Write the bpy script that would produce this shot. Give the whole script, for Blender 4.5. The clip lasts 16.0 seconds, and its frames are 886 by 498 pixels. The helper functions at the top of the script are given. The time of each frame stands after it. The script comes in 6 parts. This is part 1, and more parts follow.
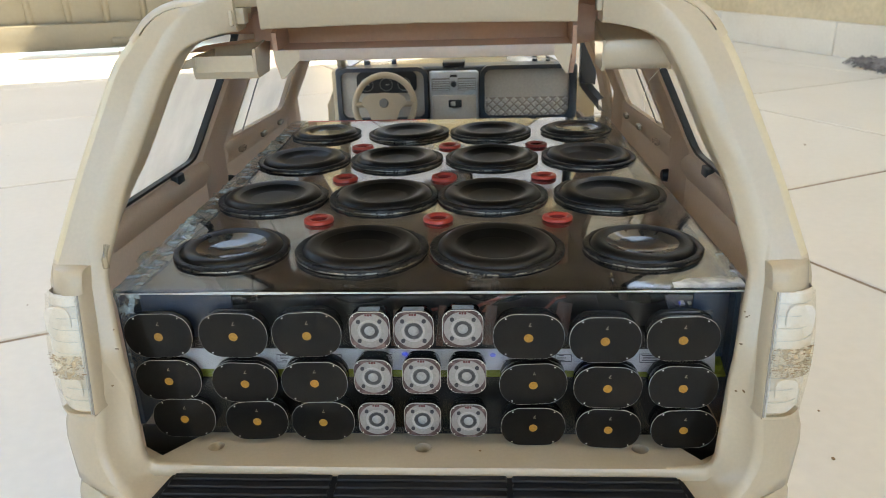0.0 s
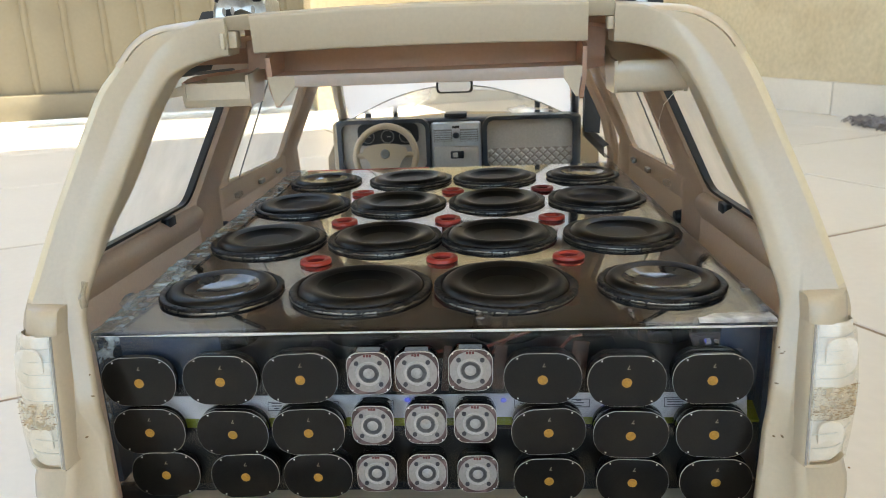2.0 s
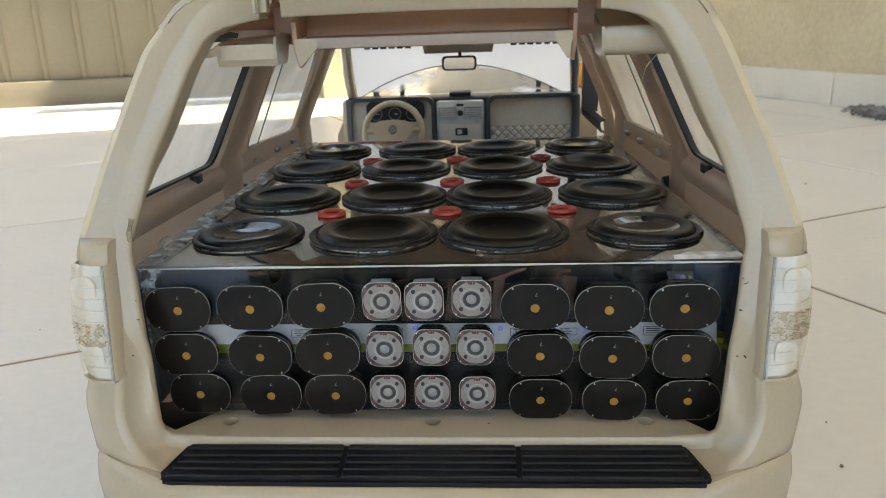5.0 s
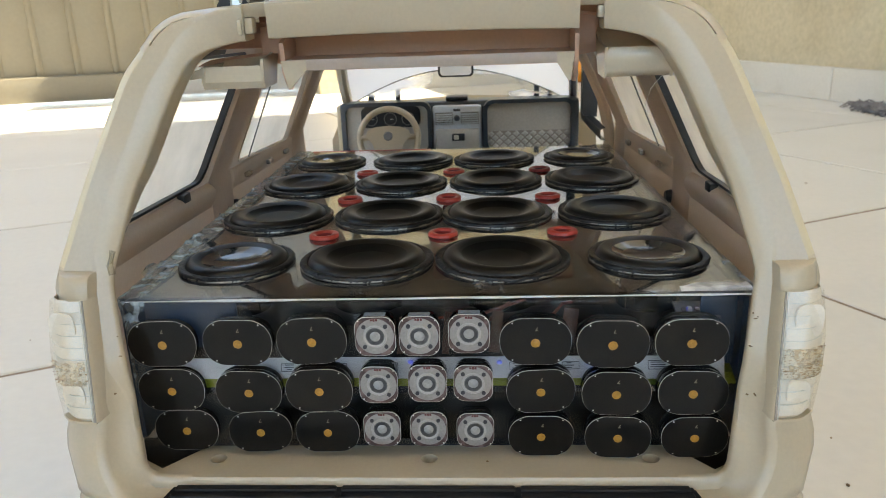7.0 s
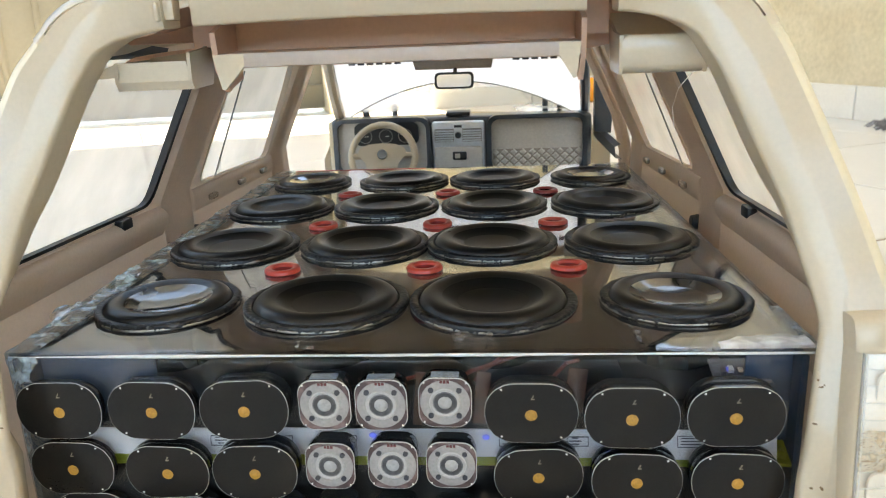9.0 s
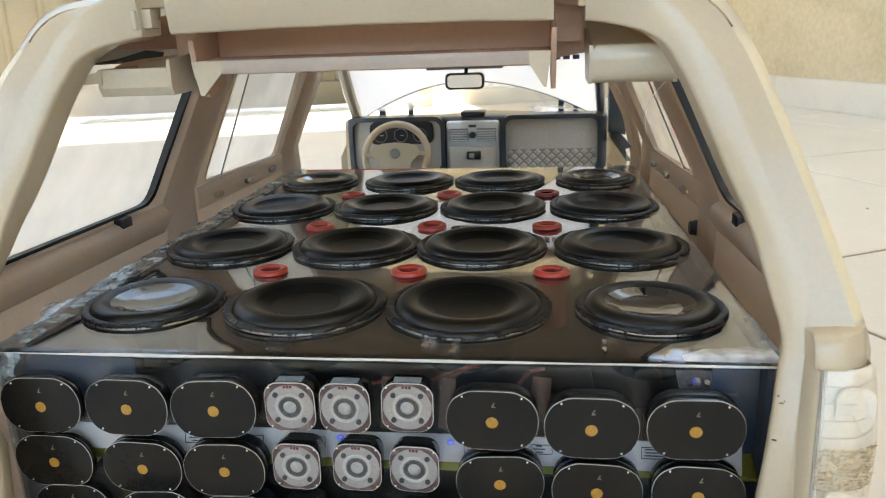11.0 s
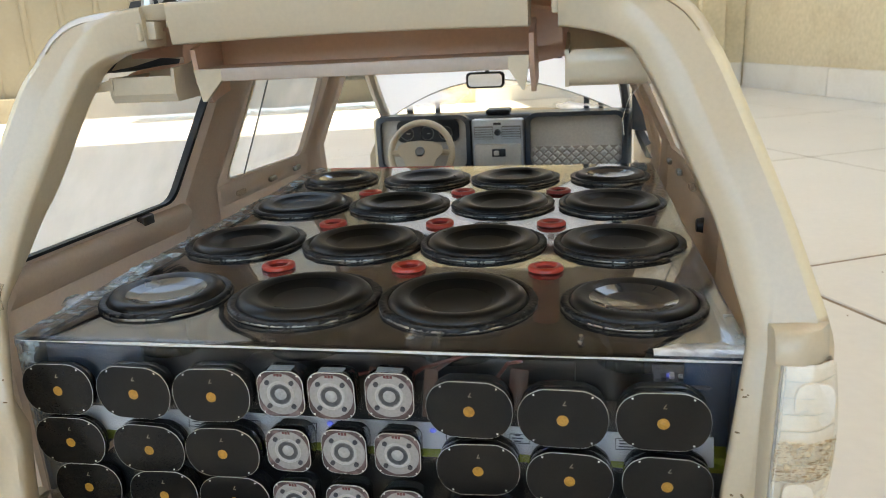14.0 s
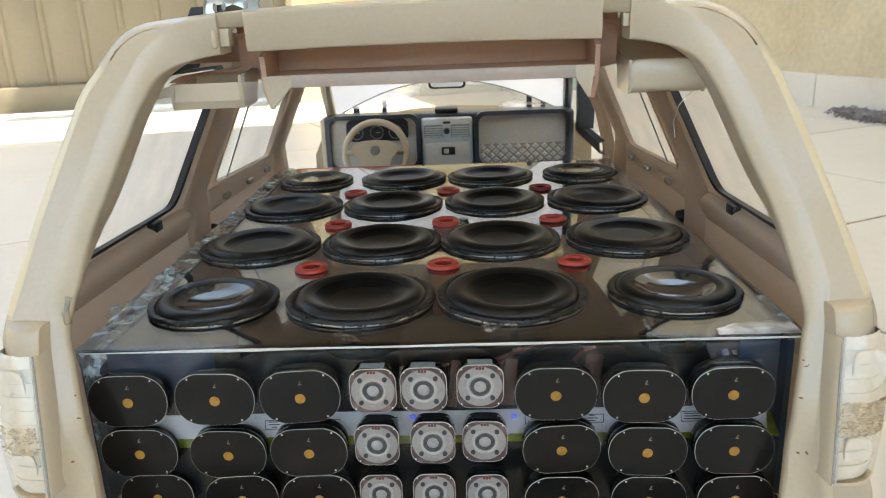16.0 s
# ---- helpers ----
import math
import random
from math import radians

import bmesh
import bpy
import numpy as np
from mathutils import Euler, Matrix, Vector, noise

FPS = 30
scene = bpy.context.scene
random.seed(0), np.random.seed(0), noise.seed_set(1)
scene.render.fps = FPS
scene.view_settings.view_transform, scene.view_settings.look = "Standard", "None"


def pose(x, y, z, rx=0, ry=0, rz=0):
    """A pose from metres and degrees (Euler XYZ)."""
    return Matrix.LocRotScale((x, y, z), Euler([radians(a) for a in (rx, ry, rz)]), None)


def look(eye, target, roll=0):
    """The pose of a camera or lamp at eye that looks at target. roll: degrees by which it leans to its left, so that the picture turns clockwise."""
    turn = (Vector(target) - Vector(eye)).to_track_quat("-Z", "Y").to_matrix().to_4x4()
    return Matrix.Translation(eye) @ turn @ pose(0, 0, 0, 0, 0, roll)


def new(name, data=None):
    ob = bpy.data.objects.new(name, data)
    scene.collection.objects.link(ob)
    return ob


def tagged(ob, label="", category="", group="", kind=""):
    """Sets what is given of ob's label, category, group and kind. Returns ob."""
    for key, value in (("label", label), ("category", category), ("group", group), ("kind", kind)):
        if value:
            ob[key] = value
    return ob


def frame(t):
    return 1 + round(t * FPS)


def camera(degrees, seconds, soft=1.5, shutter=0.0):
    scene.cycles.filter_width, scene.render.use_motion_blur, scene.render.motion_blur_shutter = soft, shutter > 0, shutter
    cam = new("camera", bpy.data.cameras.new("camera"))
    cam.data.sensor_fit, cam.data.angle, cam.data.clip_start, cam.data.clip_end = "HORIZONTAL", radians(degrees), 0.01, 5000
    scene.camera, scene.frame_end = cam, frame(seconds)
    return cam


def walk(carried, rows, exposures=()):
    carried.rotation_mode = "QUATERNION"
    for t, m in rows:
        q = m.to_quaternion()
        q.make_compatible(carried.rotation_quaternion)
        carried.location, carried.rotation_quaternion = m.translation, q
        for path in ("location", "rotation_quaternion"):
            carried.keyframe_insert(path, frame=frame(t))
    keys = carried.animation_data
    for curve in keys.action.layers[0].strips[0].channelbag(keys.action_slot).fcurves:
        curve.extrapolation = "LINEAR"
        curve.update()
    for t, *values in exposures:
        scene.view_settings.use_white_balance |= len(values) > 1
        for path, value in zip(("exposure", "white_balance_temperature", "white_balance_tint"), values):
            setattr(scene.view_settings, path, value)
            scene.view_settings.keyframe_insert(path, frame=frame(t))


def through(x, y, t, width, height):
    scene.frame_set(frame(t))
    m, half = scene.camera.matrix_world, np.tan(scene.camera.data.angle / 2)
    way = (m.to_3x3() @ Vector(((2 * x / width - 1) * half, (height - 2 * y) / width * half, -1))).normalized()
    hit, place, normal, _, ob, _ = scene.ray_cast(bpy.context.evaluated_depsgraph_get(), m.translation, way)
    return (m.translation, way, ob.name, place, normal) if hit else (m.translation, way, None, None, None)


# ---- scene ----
cam = camera(61.55, 16.0, soft=0.6)
cam.data.dof.use_dof, cam.data.dof.focus_distance, cam.data.dof.aperture_fstop = True, 0.32, 30.0
PATH = [
    (0, (0.02586, 0.02275, 0.31938), (-0.08532, 1.88320, -0.40615), -1.724),
    (0.5, (0.02336, 0.03702, 0.31129), (-0.10055, 1.92184, -0.34605), -1.717),
    (1, (0.02528, 0.04200, 0.30283), (-0.09248, 1.95136, -0.28069), -2.159),
    (1.5, (0.02579, 0.04034, 0.30230), (-0.08096, 1.95519, -0.26511), -2.391),
    (2, (0.02362, 0.03875, 0.30128), (-0.09135, 1.95544, -0.25825), -2.260),
    (2.5, (0.02302, 0.03642, 0.30051), (-0.10489, 1.95543, -0.24818), -2.028),
    (3, (0.02469, 0.03620, 0.29849), (-0.10563, 1.95332, -0.25619), -2.484),
    (3.5, (0.02596, 0.02898, 0.29659), (-0.10970, 1.94187, -0.27127), -2.595),
    (4, (0.02651, 0.00503, 0.29230), (-0.11168, 1.91603, -0.28125), -2.325),
    (4.2, (0.02619, -0.00530, 0.29012), (-0.10677, 1.90657, -0.28177), -2.120),
    (6.5, (0.02383, 0.01497, 0.30094), (-0.09405, 1.91935, -0.29860), -1.960),
    (7, (0.02470, 0.01711, 0.30286), (-0.09335, 1.92159, -0.29634), -2.054),
    (7.5, (0.02611, 0.03485, 0.29978), (-0.11581, 1.94624, -0.27158), -1.717),
    (8, (0.03060, 0.06543, 0.29174), (-0.12917, 1.98077, -0.26140), -1.871),
    (8.5, (0.03257, 0.07691, 0.29085), (-0.12965, 1.99432, -0.25434), -1.987),
    (9, (0.03468, 0.08027, 0.28989), (-0.12142, 1.99865, -0.25366), -2.241),
    (11.5, (0.06493, 0.08104, 0.29400), (-0.23623, 1.97815, -0.26304), -2.035),
    (12, (0.07508, 0.08018, 0.29465), (-0.28339, 1.96681, -0.26405), -2.176),
    (12.5, (0.08533, 0.07916, 0.29608), (-0.32926, 1.95652, -0.25493), -2.577),
    (13, (0.09267, 0.07844, 0.29579), (-0.36764, 1.94594, -0.25243), -2.560),
    (13.5, (0.09429, 0.07779, 0.29535), (-0.37380, 1.94215, -0.25696), -2.728),
    (14, (0.07855, 0.07370, 0.29589), (-0.29910, 1.95683, -0.26197), -2.983),
    (14.5, (0.05283, 0.06633, 0.30017), (-0.19056, 1.96707, -0.27249), -3.144),
    (15, (0.03164, 0.05644, 0.30540), (-0.13811, 1.96588, -0.26488), -2.467),
    (15.5, (0.01572, 0.05061, 0.30710), (-0.08811, 1.96410, -0.26539), -2.519),
    (16, (0.01474, 0.05353, 0.30367), (-0.05475, 1.96544, -0.27925), -2.258),
]
walk(cam, [(t, look(eye, target, roll)) for t, eye, target, roll in PATH], [(t, stops, 7600, 5) for t, stops in ((0.0, 3.04), (0.5, 3.06), (1.5, 3.09), (2.5, 3.03), (3.0, 3.02), (4.0, 2.86), (4.2, 2.76), (6.5, 2.70), (7.0, 2.88), (7.5, 2.94), (8.0, 3.20), (8.5, 3.40), (9.0, 3.46), (11.5, 3.22), (12.5, 3.21), (13.5, 3.08), (14.5, 3.14), (15.0, 3.26), (16.0, 3.14))])


# ---- light ----
TURN = radians(18.0)          # the yard's walls and tiles stand at this angle to the car
E1 = Vector((math.cos(TURN), math.sin(TURN), 0))
E2 = Vector((-math.sin(TURN), math.cos(TURN), 0))
SUN_EL, SUN_AZ = radians(62.0), TURN + radians(-1.5)   # height, and bearing counted from +x


def yard(a, b, z=0.0):
    """A point a metres along the gate wall and b metres towards it."""
    return E1 * a + E2 * b + Vector((0, 0, z))


world = bpy.data.worlds.new("sky")
scene.world = world
world.use_nodes = True
sky = world.node_tree.nodes.new("ShaderNodeTexSky")
sky.sky_type, sky.sun_disc = "NISHITA", False
sky.sun_elevation, sky.sun_rotation = SUN_EL, radians(90) - SUN_AZ
back = world.node_tree.nodes["Background"]
back.inputs["Strength"].default_value = 0.15
world.node_tree.links.new(sky.outputs[0], back.inputs["Color"])
lamp = bpy.data.lights.new("sun", "SUN")
lamp.energy, lamp.angle, lamp.color = 3.1, radians(0.5), (1.0, 0.95, 0.87)
sun = new("sun", lamp)
sun.matrix_world = look(Vector((math.cos(SUN_AZ) * math.cos(SUN_EL), math.sin(SUN_AZ) * math.cos(SUN_EL), math.sin(SUN_EL))) * 20, (0, 0, 0))


# ---- materials ----
def material(name, colour, rough=0.5, metal=0.0, grain=0.0, size=400.0, second=None, stain=0.0, stain_size=25.0, bump=0.0, coat=0.0, rough_var=0.0, piece=0.0, through=0.0, spec=0.5):
    """A paint, plastic or metal with fine grain and broad stains at real-world size (sizes are noise scales per metre)."""
    m = bpy.data.materials.new(name)
    m.use_nodes = True
    n, l = m.node_tree.nodes, m.node_tree.links
    b = n["Principled BSDF"]
    b.inputs["Metallic"].default_value = metal
    b.inputs["Coat Weight"].default_value = coat
    b.inputs["Coat Roughness"].default_value = 0.08
    b.inputs["Specular IOR Level"].default_value = spec
    geo = n.new("ShaderNodeNewGeometry")
    fine = n.new("ShaderNodeTexNoise")
    fine.inputs["Scale"].default_value, fine.inputs["Detail"].default_value = size, 4.0
    broad = n.new("ShaderNodeTexNoise")
    broad.inputs["Scale"].default_value, broad.inputs["Detail"].default_value = stain_size, 5.0
    for t in (fine, broad):
        l.new(geo.outputs["Position"], t.inputs["Vector"])
    dark = second or tuple(c * 0.6 for c in colour)
    one = n.new("ShaderNodeMix")
    one.data_type = "RGBA"
    one.inputs[6].default_value, one.inputs[7].default_value = (*colour, 1), (*dark, 1)
    ramp = n.new("ShaderNodeMapRange")
    ramp.inputs["From Min"].default_value, ramp.inputs["From Max"].default_value = 0.48, 0.75
    ramp.inputs["To Max"].default_value = stain
    l.new(broad.outputs[0], ramp.inputs["Value"])
    l.new(ramp.outputs[0], one.inputs[0])
    two = n.new("ShaderNodeMix")
    two.data_type, two.blend_type = "RGBA", "MULTIPLY"
    speck = n.new("ShaderNodeMapRange")
    speck.inputs["From Min"].default_value, speck.inputs["From Max"].default_value = 0.3, 0.7
    speck.inputs["To Min"].default_value = 1.0 - grain
    l.new(fine.outputs[0], speck.inputs["Value"])
    two.inputs[0].default_value = 1.0
    l.new(one.outputs[2], two.inputs[6])
    l.new(speck.outputs[0], two.inputs[7])
    last = two.outputs[2]
    if piece:
        info = n.new("ShaderNodeObjectInfo")
        vary = n.new("ShaderNodeMapRange")
        vary.inputs["To Min"].default_value, vary.inputs["To Max"].default_value = 1 - piece, 1.0
        l.new(info.outputs["Random"], vary.inputs["Value"])
        three = n.new("ShaderNodeMix")
        three.data_type, three.blend_type = "RGBA", "MULTIPLY"
        three.inputs[0].default_value = 1.0
        l.new(last, three.inputs[6])
        l.new(vary.outputs[0], three.inputs[7])
        last = three.outputs[2]
    l.new(last, b.inputs["Base Color"])
    gloss = n.new("ShaderNodeMapRange")
    gloss.inputs["To Min"].default_value, gloss.inputs["To Max"].default_value = max(0.02, rough - rough_var), min(1, rough + rough_var)
    l.new(broad.outputs[0], gloss.inputs["Value"])
    l.new(gloss.outputs[0], b.inputs["Roughness"])
    if bump:
        bn = n.new("ShaderNodeBump")
        bn.inputs["Strength"].default_value, bn.inputs["Distance"].default_value = bump, 0.3 / size
        l.new(fine.outputs[0], bn.inputs["Height"])
        l.new(bn.outputs[0], b.inputs["Normal"])
    if through:
        thin = n.new("ShaderNodeBsdfTranslucent")
        l.new(last, thin.inputs[0])
        mixed = n.new("ShaderNodeMixShader")
        mixed.inputs[0].default_value = through
        l.new(b.outputs[0], mixed.inputs[1])
        l.new(thin.outputs[0], mixed.inputs[2])
        l.new(mixed.outputs[0], n["Material Output"].inputs[0])
    return m


def clear(name, tint=(1, 1, 1), rough=0.03, haze=0.0, haze_size=40.0, haze_colour=(0.8, 0.8, 0.78), ior=1.5, power=5.0, pass_on=0.0, film=0.0):
    """Thin clear plastic or glass: it lets light straight through, mirrors at its Fresnel share, with streaks of haze over an even film."""
    m = bpy.data.materials.new(name)
    m.use_nodes = True
    n, l = m.node_tree.nodes, m.node_tree.links
    n.remove(n["Principled BSDF"])
    thru = n.new("ShaderNodeBsdfTransparent")
    thru.inputs[0].default_value = (*tint, 1)
    gl = n.new("ShaderNodeBsdfGlossy")
    gl.inputs["Roughness"].default_value = rough
    facing = n.new("ShaderNodeLayerWeight")
    facing.inputs["Blend"].default_value = 0.5
    steep = n.new("ShaderNodeMath")
    steep.operation = "POWER"
    steep.inputs[1].default_value = power
    fr = n.new("ShaderNodeMapRange")
    fr.inputs["To Min"].default_value, fr.inputs["To Max"].default_value = ((ior - 1) / (ior + 1)) ** 2, 1.0
    l.new(facing.outputs["Facing"], steep.inputs[0])
    l.new(steep.outputs[0], fr.inputs["Value"])
    mix = n.new("ShaderNodeMixShader")
    l.new(fr.outputs[0], mix.inputs[0])
    l.new(thru.outputs[0], mix.inputs[1])
    l.new(gl.outputs[0], mix.inputs[2])
    geo = n.new("ShaderNodeNewGeometry")
    noise_tex = n.new("ShaderNodeTexNoise")
    noise_tex.inputs["Scale"].default_value, noise_tex.inputs["Detail"].default_value = haze_size, 6.0
    l.new(geo.outputs["Position"], noise_tex.inputs["Vector"])
    ramp = n.new("ShaderNodeMapRange")
    ramp.inputs["From Min"].default_value, ramp.inputs["From Max"].default_value = 0.45, 0.8
    ramp.inputs["To Min"].default_value, ramp.inputs["To Max"].default_value = film, haze
    l.new(noise_tex.outputs[0], ramp.inputs["Value"])
    dust = n.new("ShaderNodeBsdfDiffuse")
    dust.inputs[0].default_value = (*haze_colour, 1)
    lit = n.new("ShaderNodeBsdfTranslucent")
    lit.inputs[0].default_value = (*haze_colour, 1)
    veil = n.new("ShaderNodeMixShader")
    veil.inputs[0].default_value = pass_on
    l.new(dust.outputs[0], veil.inputs[1])
    l.new(lit.outputs[0], veil.inputs[2])
    last = n.new("ShaderNodeMixShader")
    l.new(ramp.outputs[0], last.inputs[0])
    l.new(mix.outputs[0], last.inputs[1])
    l.new(veil.outputs[0], last.inputs[2])
    l.new(last.outputs[0], n["Material Output"].inputs[0])
    return m


def film_material(name, colour, share):
    """Milky film: part scattered back, part let through as scattered light."""
    m = bpy.data.materials.new(name)
    m.use_nodes = True
    n, l = m.node_tree.nodes, m.node_tree.links
    n.remove(n["Principled BSDF"])
    a, b, mix = n.new("ShaderNodeBsdfDiffuse"), n.new("ShaderNodeBsdfTranslucent"), n.new("ShaderNodeMixShader")
    a.inputs[0].default_value = b.inputs[0].default_value = (*colour, 1)
    mix.inputs[0].default_value = share
    l.new(a.outputs[0], mix.inputs[1])
    l.new(b.outputs[0], mix.inputs[2])
    l.new(mix.outputs[0], n["Material Output"].inputs[0])
    return m


def glow(name, colour, strength):
    m = bpy.data.materials.new(name)
    m.use_nodes = True
    b = m.node_tree.nodes["Principled BSDF"]
    b.inputs["Base Color"].default_value = (0.25, 0.28, 0.4, 1)
    b.inputs["Emission Color"].default_value = (*colour, 1)
    b.inputs["Emission Strength"].default_value = strength
    return m


CREAM = material("cream_plastic", (0.65, 0.56, 0.42), 0.32, coat=0.7, grain=0.05, size=700, second=(0.55, 0.45, 0.30), stain=0.35, stain_size=18, bump=0.03, rough_var=0.08, through=0.3)
YELLOWED = material("yellowed_cream_plastic", (0.64, 0.56, 0.40), 0.40, grain=0.05, size=700, second=(0.58, 0.48, 0.29), stain=0.5, stain_size=20, bump=0.03)
INNER = material("inner_cream_plastic", (0.71, 0.615, 0.53), 0.30, coat=0.25, grain=0.06, size=600, second=(0.60, 0.50, 0.42), stain=0.35, stain_size=16, bump=0.04, through=0.5)
# the same cream plastic, its shade under the roof put into the colour
SHADED_CREAM = material("cream_plastic_in_shade", (0.70, 0.48, 0.36), 0.42, grain=0.06, size=600, second=(0.46, 0.28, 0.20), stain=0.4, stain_size=16, bump=0.04, through=0.4)
CAP = material("glossy_dust_cap", (0.030, 0.030, 0.030), 0.09, grain=0.2, size=900, second=(0.16, 0.16, 0.155), stain=0.5, stain_size=90, rough_var=0.04, spec=0.9, coat=0.6)
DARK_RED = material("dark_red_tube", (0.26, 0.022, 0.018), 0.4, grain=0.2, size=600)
WHEEL_CREAM = material("wheel_cream_plastic", (0.60, 0.50, 0.36), 0.4, grain=0.05, size=900, stain=0.1, bump=0.03)
RUBBER = material("black_rubber", (0.005, 0.005, 0.0052), 0.32, spec=0.38, grain=0.3, size=900, second=(0.016, 0.016, 0.015), stain=0.5, stain_size=60, bump=0.10, rough_var=0.12)
GLUE = material("black_glue", (0.007, 0.007, 0.008), 0.38, grain=0.3, size=700, bump=0.7, stain=0.3, stain_size=200, rough_var=0.12)
CONE = material("black_cone", (0.0045, 0.0045, 0.0045), 0.32, grain=0.2, size=1200, second=(0.014, 0.014, 0.0135), stain=0.5, stain_size=90, bump=0.04, rough_var=0.08, spec=0.2)
CHROME = material("worn_silver_rim", (0.36, 0.34, 0.30), 0.32, metal=1.0, grain=0.3, size=600, stain=0.5, stain_size=120)
CONE_PRINT = material("silver_print", (0.12, 0.12, 0.118), 0.3, grain=0.3, size=1500)
FAINT_PRINT = material("faint_grey_print", (0.035, 0.035, 0.034), 0.3)
GREYMARK = material("grey_print", (0.22, 0.22, 0.215), 0.35)
DULLMARK = material("dull_gold_print", (0.15, 0.13, 0.09), 0.5)
RED = material("red_plastic", (0.52, 0.055, 0.035), 0.33, grain=0.15, size=900, second=(0.30, 0.03, 0.02), stain=0.4, stain_size=150)
FACE = material("dark_grey_printed_face", (0.0100, 0.0089, 0.0078), 0.17, grain=0.2, size=1500, second=(0.020, 0.0175, 0.015), stain=0.5, stain_size=60, rough_var=0.06, spec=0.20)
BLACK = material("black_plastic_side", (0.006, 0.006, 0.007), 0.12, grain=0.2, size=900, bump=0.05, spec=0.5, rough_var=0.06, coat=0.5)
PAPER_EDGE = material("white_paper_edge", (0.56, 0.55, 0.52), 0.5, grain=0.2, size=1500, stain=0.5, stain_size=300)
GOLD = material("gold_print", (0.44, 0.22, 0.03), 0.32, grain=0.35, size=1800, second=(0.30, 0.17, 0.03), stain=0.5, stain_size=700)
PIN = material("pin_white", (0.75, 0.74, 0.70), 0.3)
HORN_RIM = material("tweeter_rim_print", (0.06, 0.032, 0.032), 0.3, grain=0.2, size=1500, second=(0.30, 0.20, 0.19), stain=0.7, stain_size=260)
HORN_WHITE = material("tweeter_white_print", (0.31, 0.295, 0.285), 0.3, grain=0.2, size=1200, second=(0.26, 0.245, 0.24), stain=0.8, stain_size=260)
HORN_GREY = material("tweeter_grey_print", (0.12, 0.12, 0.125), 0.3, grain=0.3, size=1500, second=(0.34, 0.33, 0.33), stain=0.7, stain_size=400)
HORN_PALE = material("tweeter_pale_print", (0.41, 0.39, 0.38), 0.3, grain=0.2, size=1500, second=(0.40, 0.38, 0.38), stain=0.5, stain_size=300)
HORN_DOME = material("tweeter_dome_print", (0.34, 0.34, 0.34), 0.2, grain=0.15, size=1500, second=(0.20, 0.20, 0.20), stain=0.6, stain_size=500)
HORN_MID = material("tweeter_mid_print", (0.045, 0.045, 0.05), 0.3, grain=0.3, size=1500, second=(0.11, 0.11, 0.11), stain=0.7, stain_size=500)
HORN_DARK = material("tweeter_dark_print", (0.035, 0.035, 0.045), 0.3, grain=0.3, size=1500)
LOGO_RED = material("logo_red_print", (0.10, 0.015, 0.015), 0.4)
LABEL_BLUE = material("blue_grey_label", (0.22, 0.27, 0.33), 0.35, grain=0.5, size=1500, second=(0.08, 0.09, 0.12), stain=0.7, stain_size=500)
SHELL = clear("clear_box_plastic", (0.86, 0.865, 0.875), 0.035, haze=0.04, haze_size=90, haze_colour=(0.5, 0.5, 0.5), ior=1.3, power=2.4)
WINDOW = clear("dusty_window_plastic", (0.90, 0.89, 0.87), 0.04, haze=0.75, haze_size=14, haze_colour=(0.86, 0.82, 0.74), pass_on=0.75, film=0.45)
PANE = clear("clear_window_plastic", (0.87, 0.86, 0.83), 0.03, haze=0.25, haze_size=9, haze_colour=(0.85, 0.8, 0.7), pass_on=0.7)
SCREEN = clear("dusty_windscreen_plastic", (0.95, 0.95, 0.93), 0.03, haze=4.0, haze_size=7, haze_colour=(0.93, 0.93, 0.92), pass_on=0.85)
LENS = clear("lamp_lens_plastic", (0.97, 0.96, 0.93), 0.12, haze=0.10, haze_size=120, haze_colour=(0.75, 0.7, 0.6))
TAPE = clear("crumpled_clear_tape", (0.90, 0.95, 0.98), 0.07, haze=1.0, haze_size=150, haze_colour=(0.72, 0.87, 0.97), ior=1.7, power=2.6, pass_on=0.35)
SMOOTH_TAPE = clear("clear_tape", (0.88, 0.90, 0.92), 0.10, haze=0.25, haze_size=160, haze_colour=(0.5, 0.53, 0.55), ior=1.5)
SMEAR = clear("hazy_glue", (0.90, 0.92, 0.95), 0.15, haze=0.9, haze_size=260, haze_colour=(0.42, 0.41, 0.40), ior=1.6, pass_on=0.4)
CORNER_GLEAM = clear("painted_corner_gleam", (0.9, 0.92, 0.94), 0.06, haze=1.2, haze_size=55, haze_colour=(0.90, 0.92, 0.95), ior=1.6, power=2.0, film=0.28)
FOLD_GLEAM = material("painted_fold_gleam", (0.80, 0.81, 0.80), 0.15, grain=0.1, size=500, through=0.3)
NAVY = material("navy_lining", (0.023, 0.060, 0.118), 0.45, grain=0.2, size=500, second=(0.03, 0.04, 0.05), stain=0.6, stain_size=45)
DARK_LINING = material("dark_brown_lining", (0.015, 0.0115, 0.010), 0.45, grain=0.3, size=400, second=(0.036, 0.029, 0.026), stain=0.8, stain_size=22)
BLACK_LINING = material("black_base_board", (0.010, 0.010, 0.012), 0.35, grain=0.2, size=500, stain=0.3)
BOARD_WHITE = material("white_circuit_board", (0.86, 0.86, 0.86), 0.35, grain=0.10, size=900, second=(0.62, 0.63, 0.66), stain=0.5, stain_size=90)
BOARD_GREEN = material("yellow_green_strip", (0.36, 0.42, 0.03), 0.45, grain=0.3, size=500, second=(0.10, 0.13, 0.02), stain=0.8, stain_size=70)
BOARD_GREY = material("grey_circuit_board", (0.20, 0.21, 0.24), 0.4, grain=0.4, size=900, second=(0.06, 0.06, 0.08), stain=0.8, stain_size=300)
INK = material("dark_print", (0.10, 0.10, 0.12), 0.5)
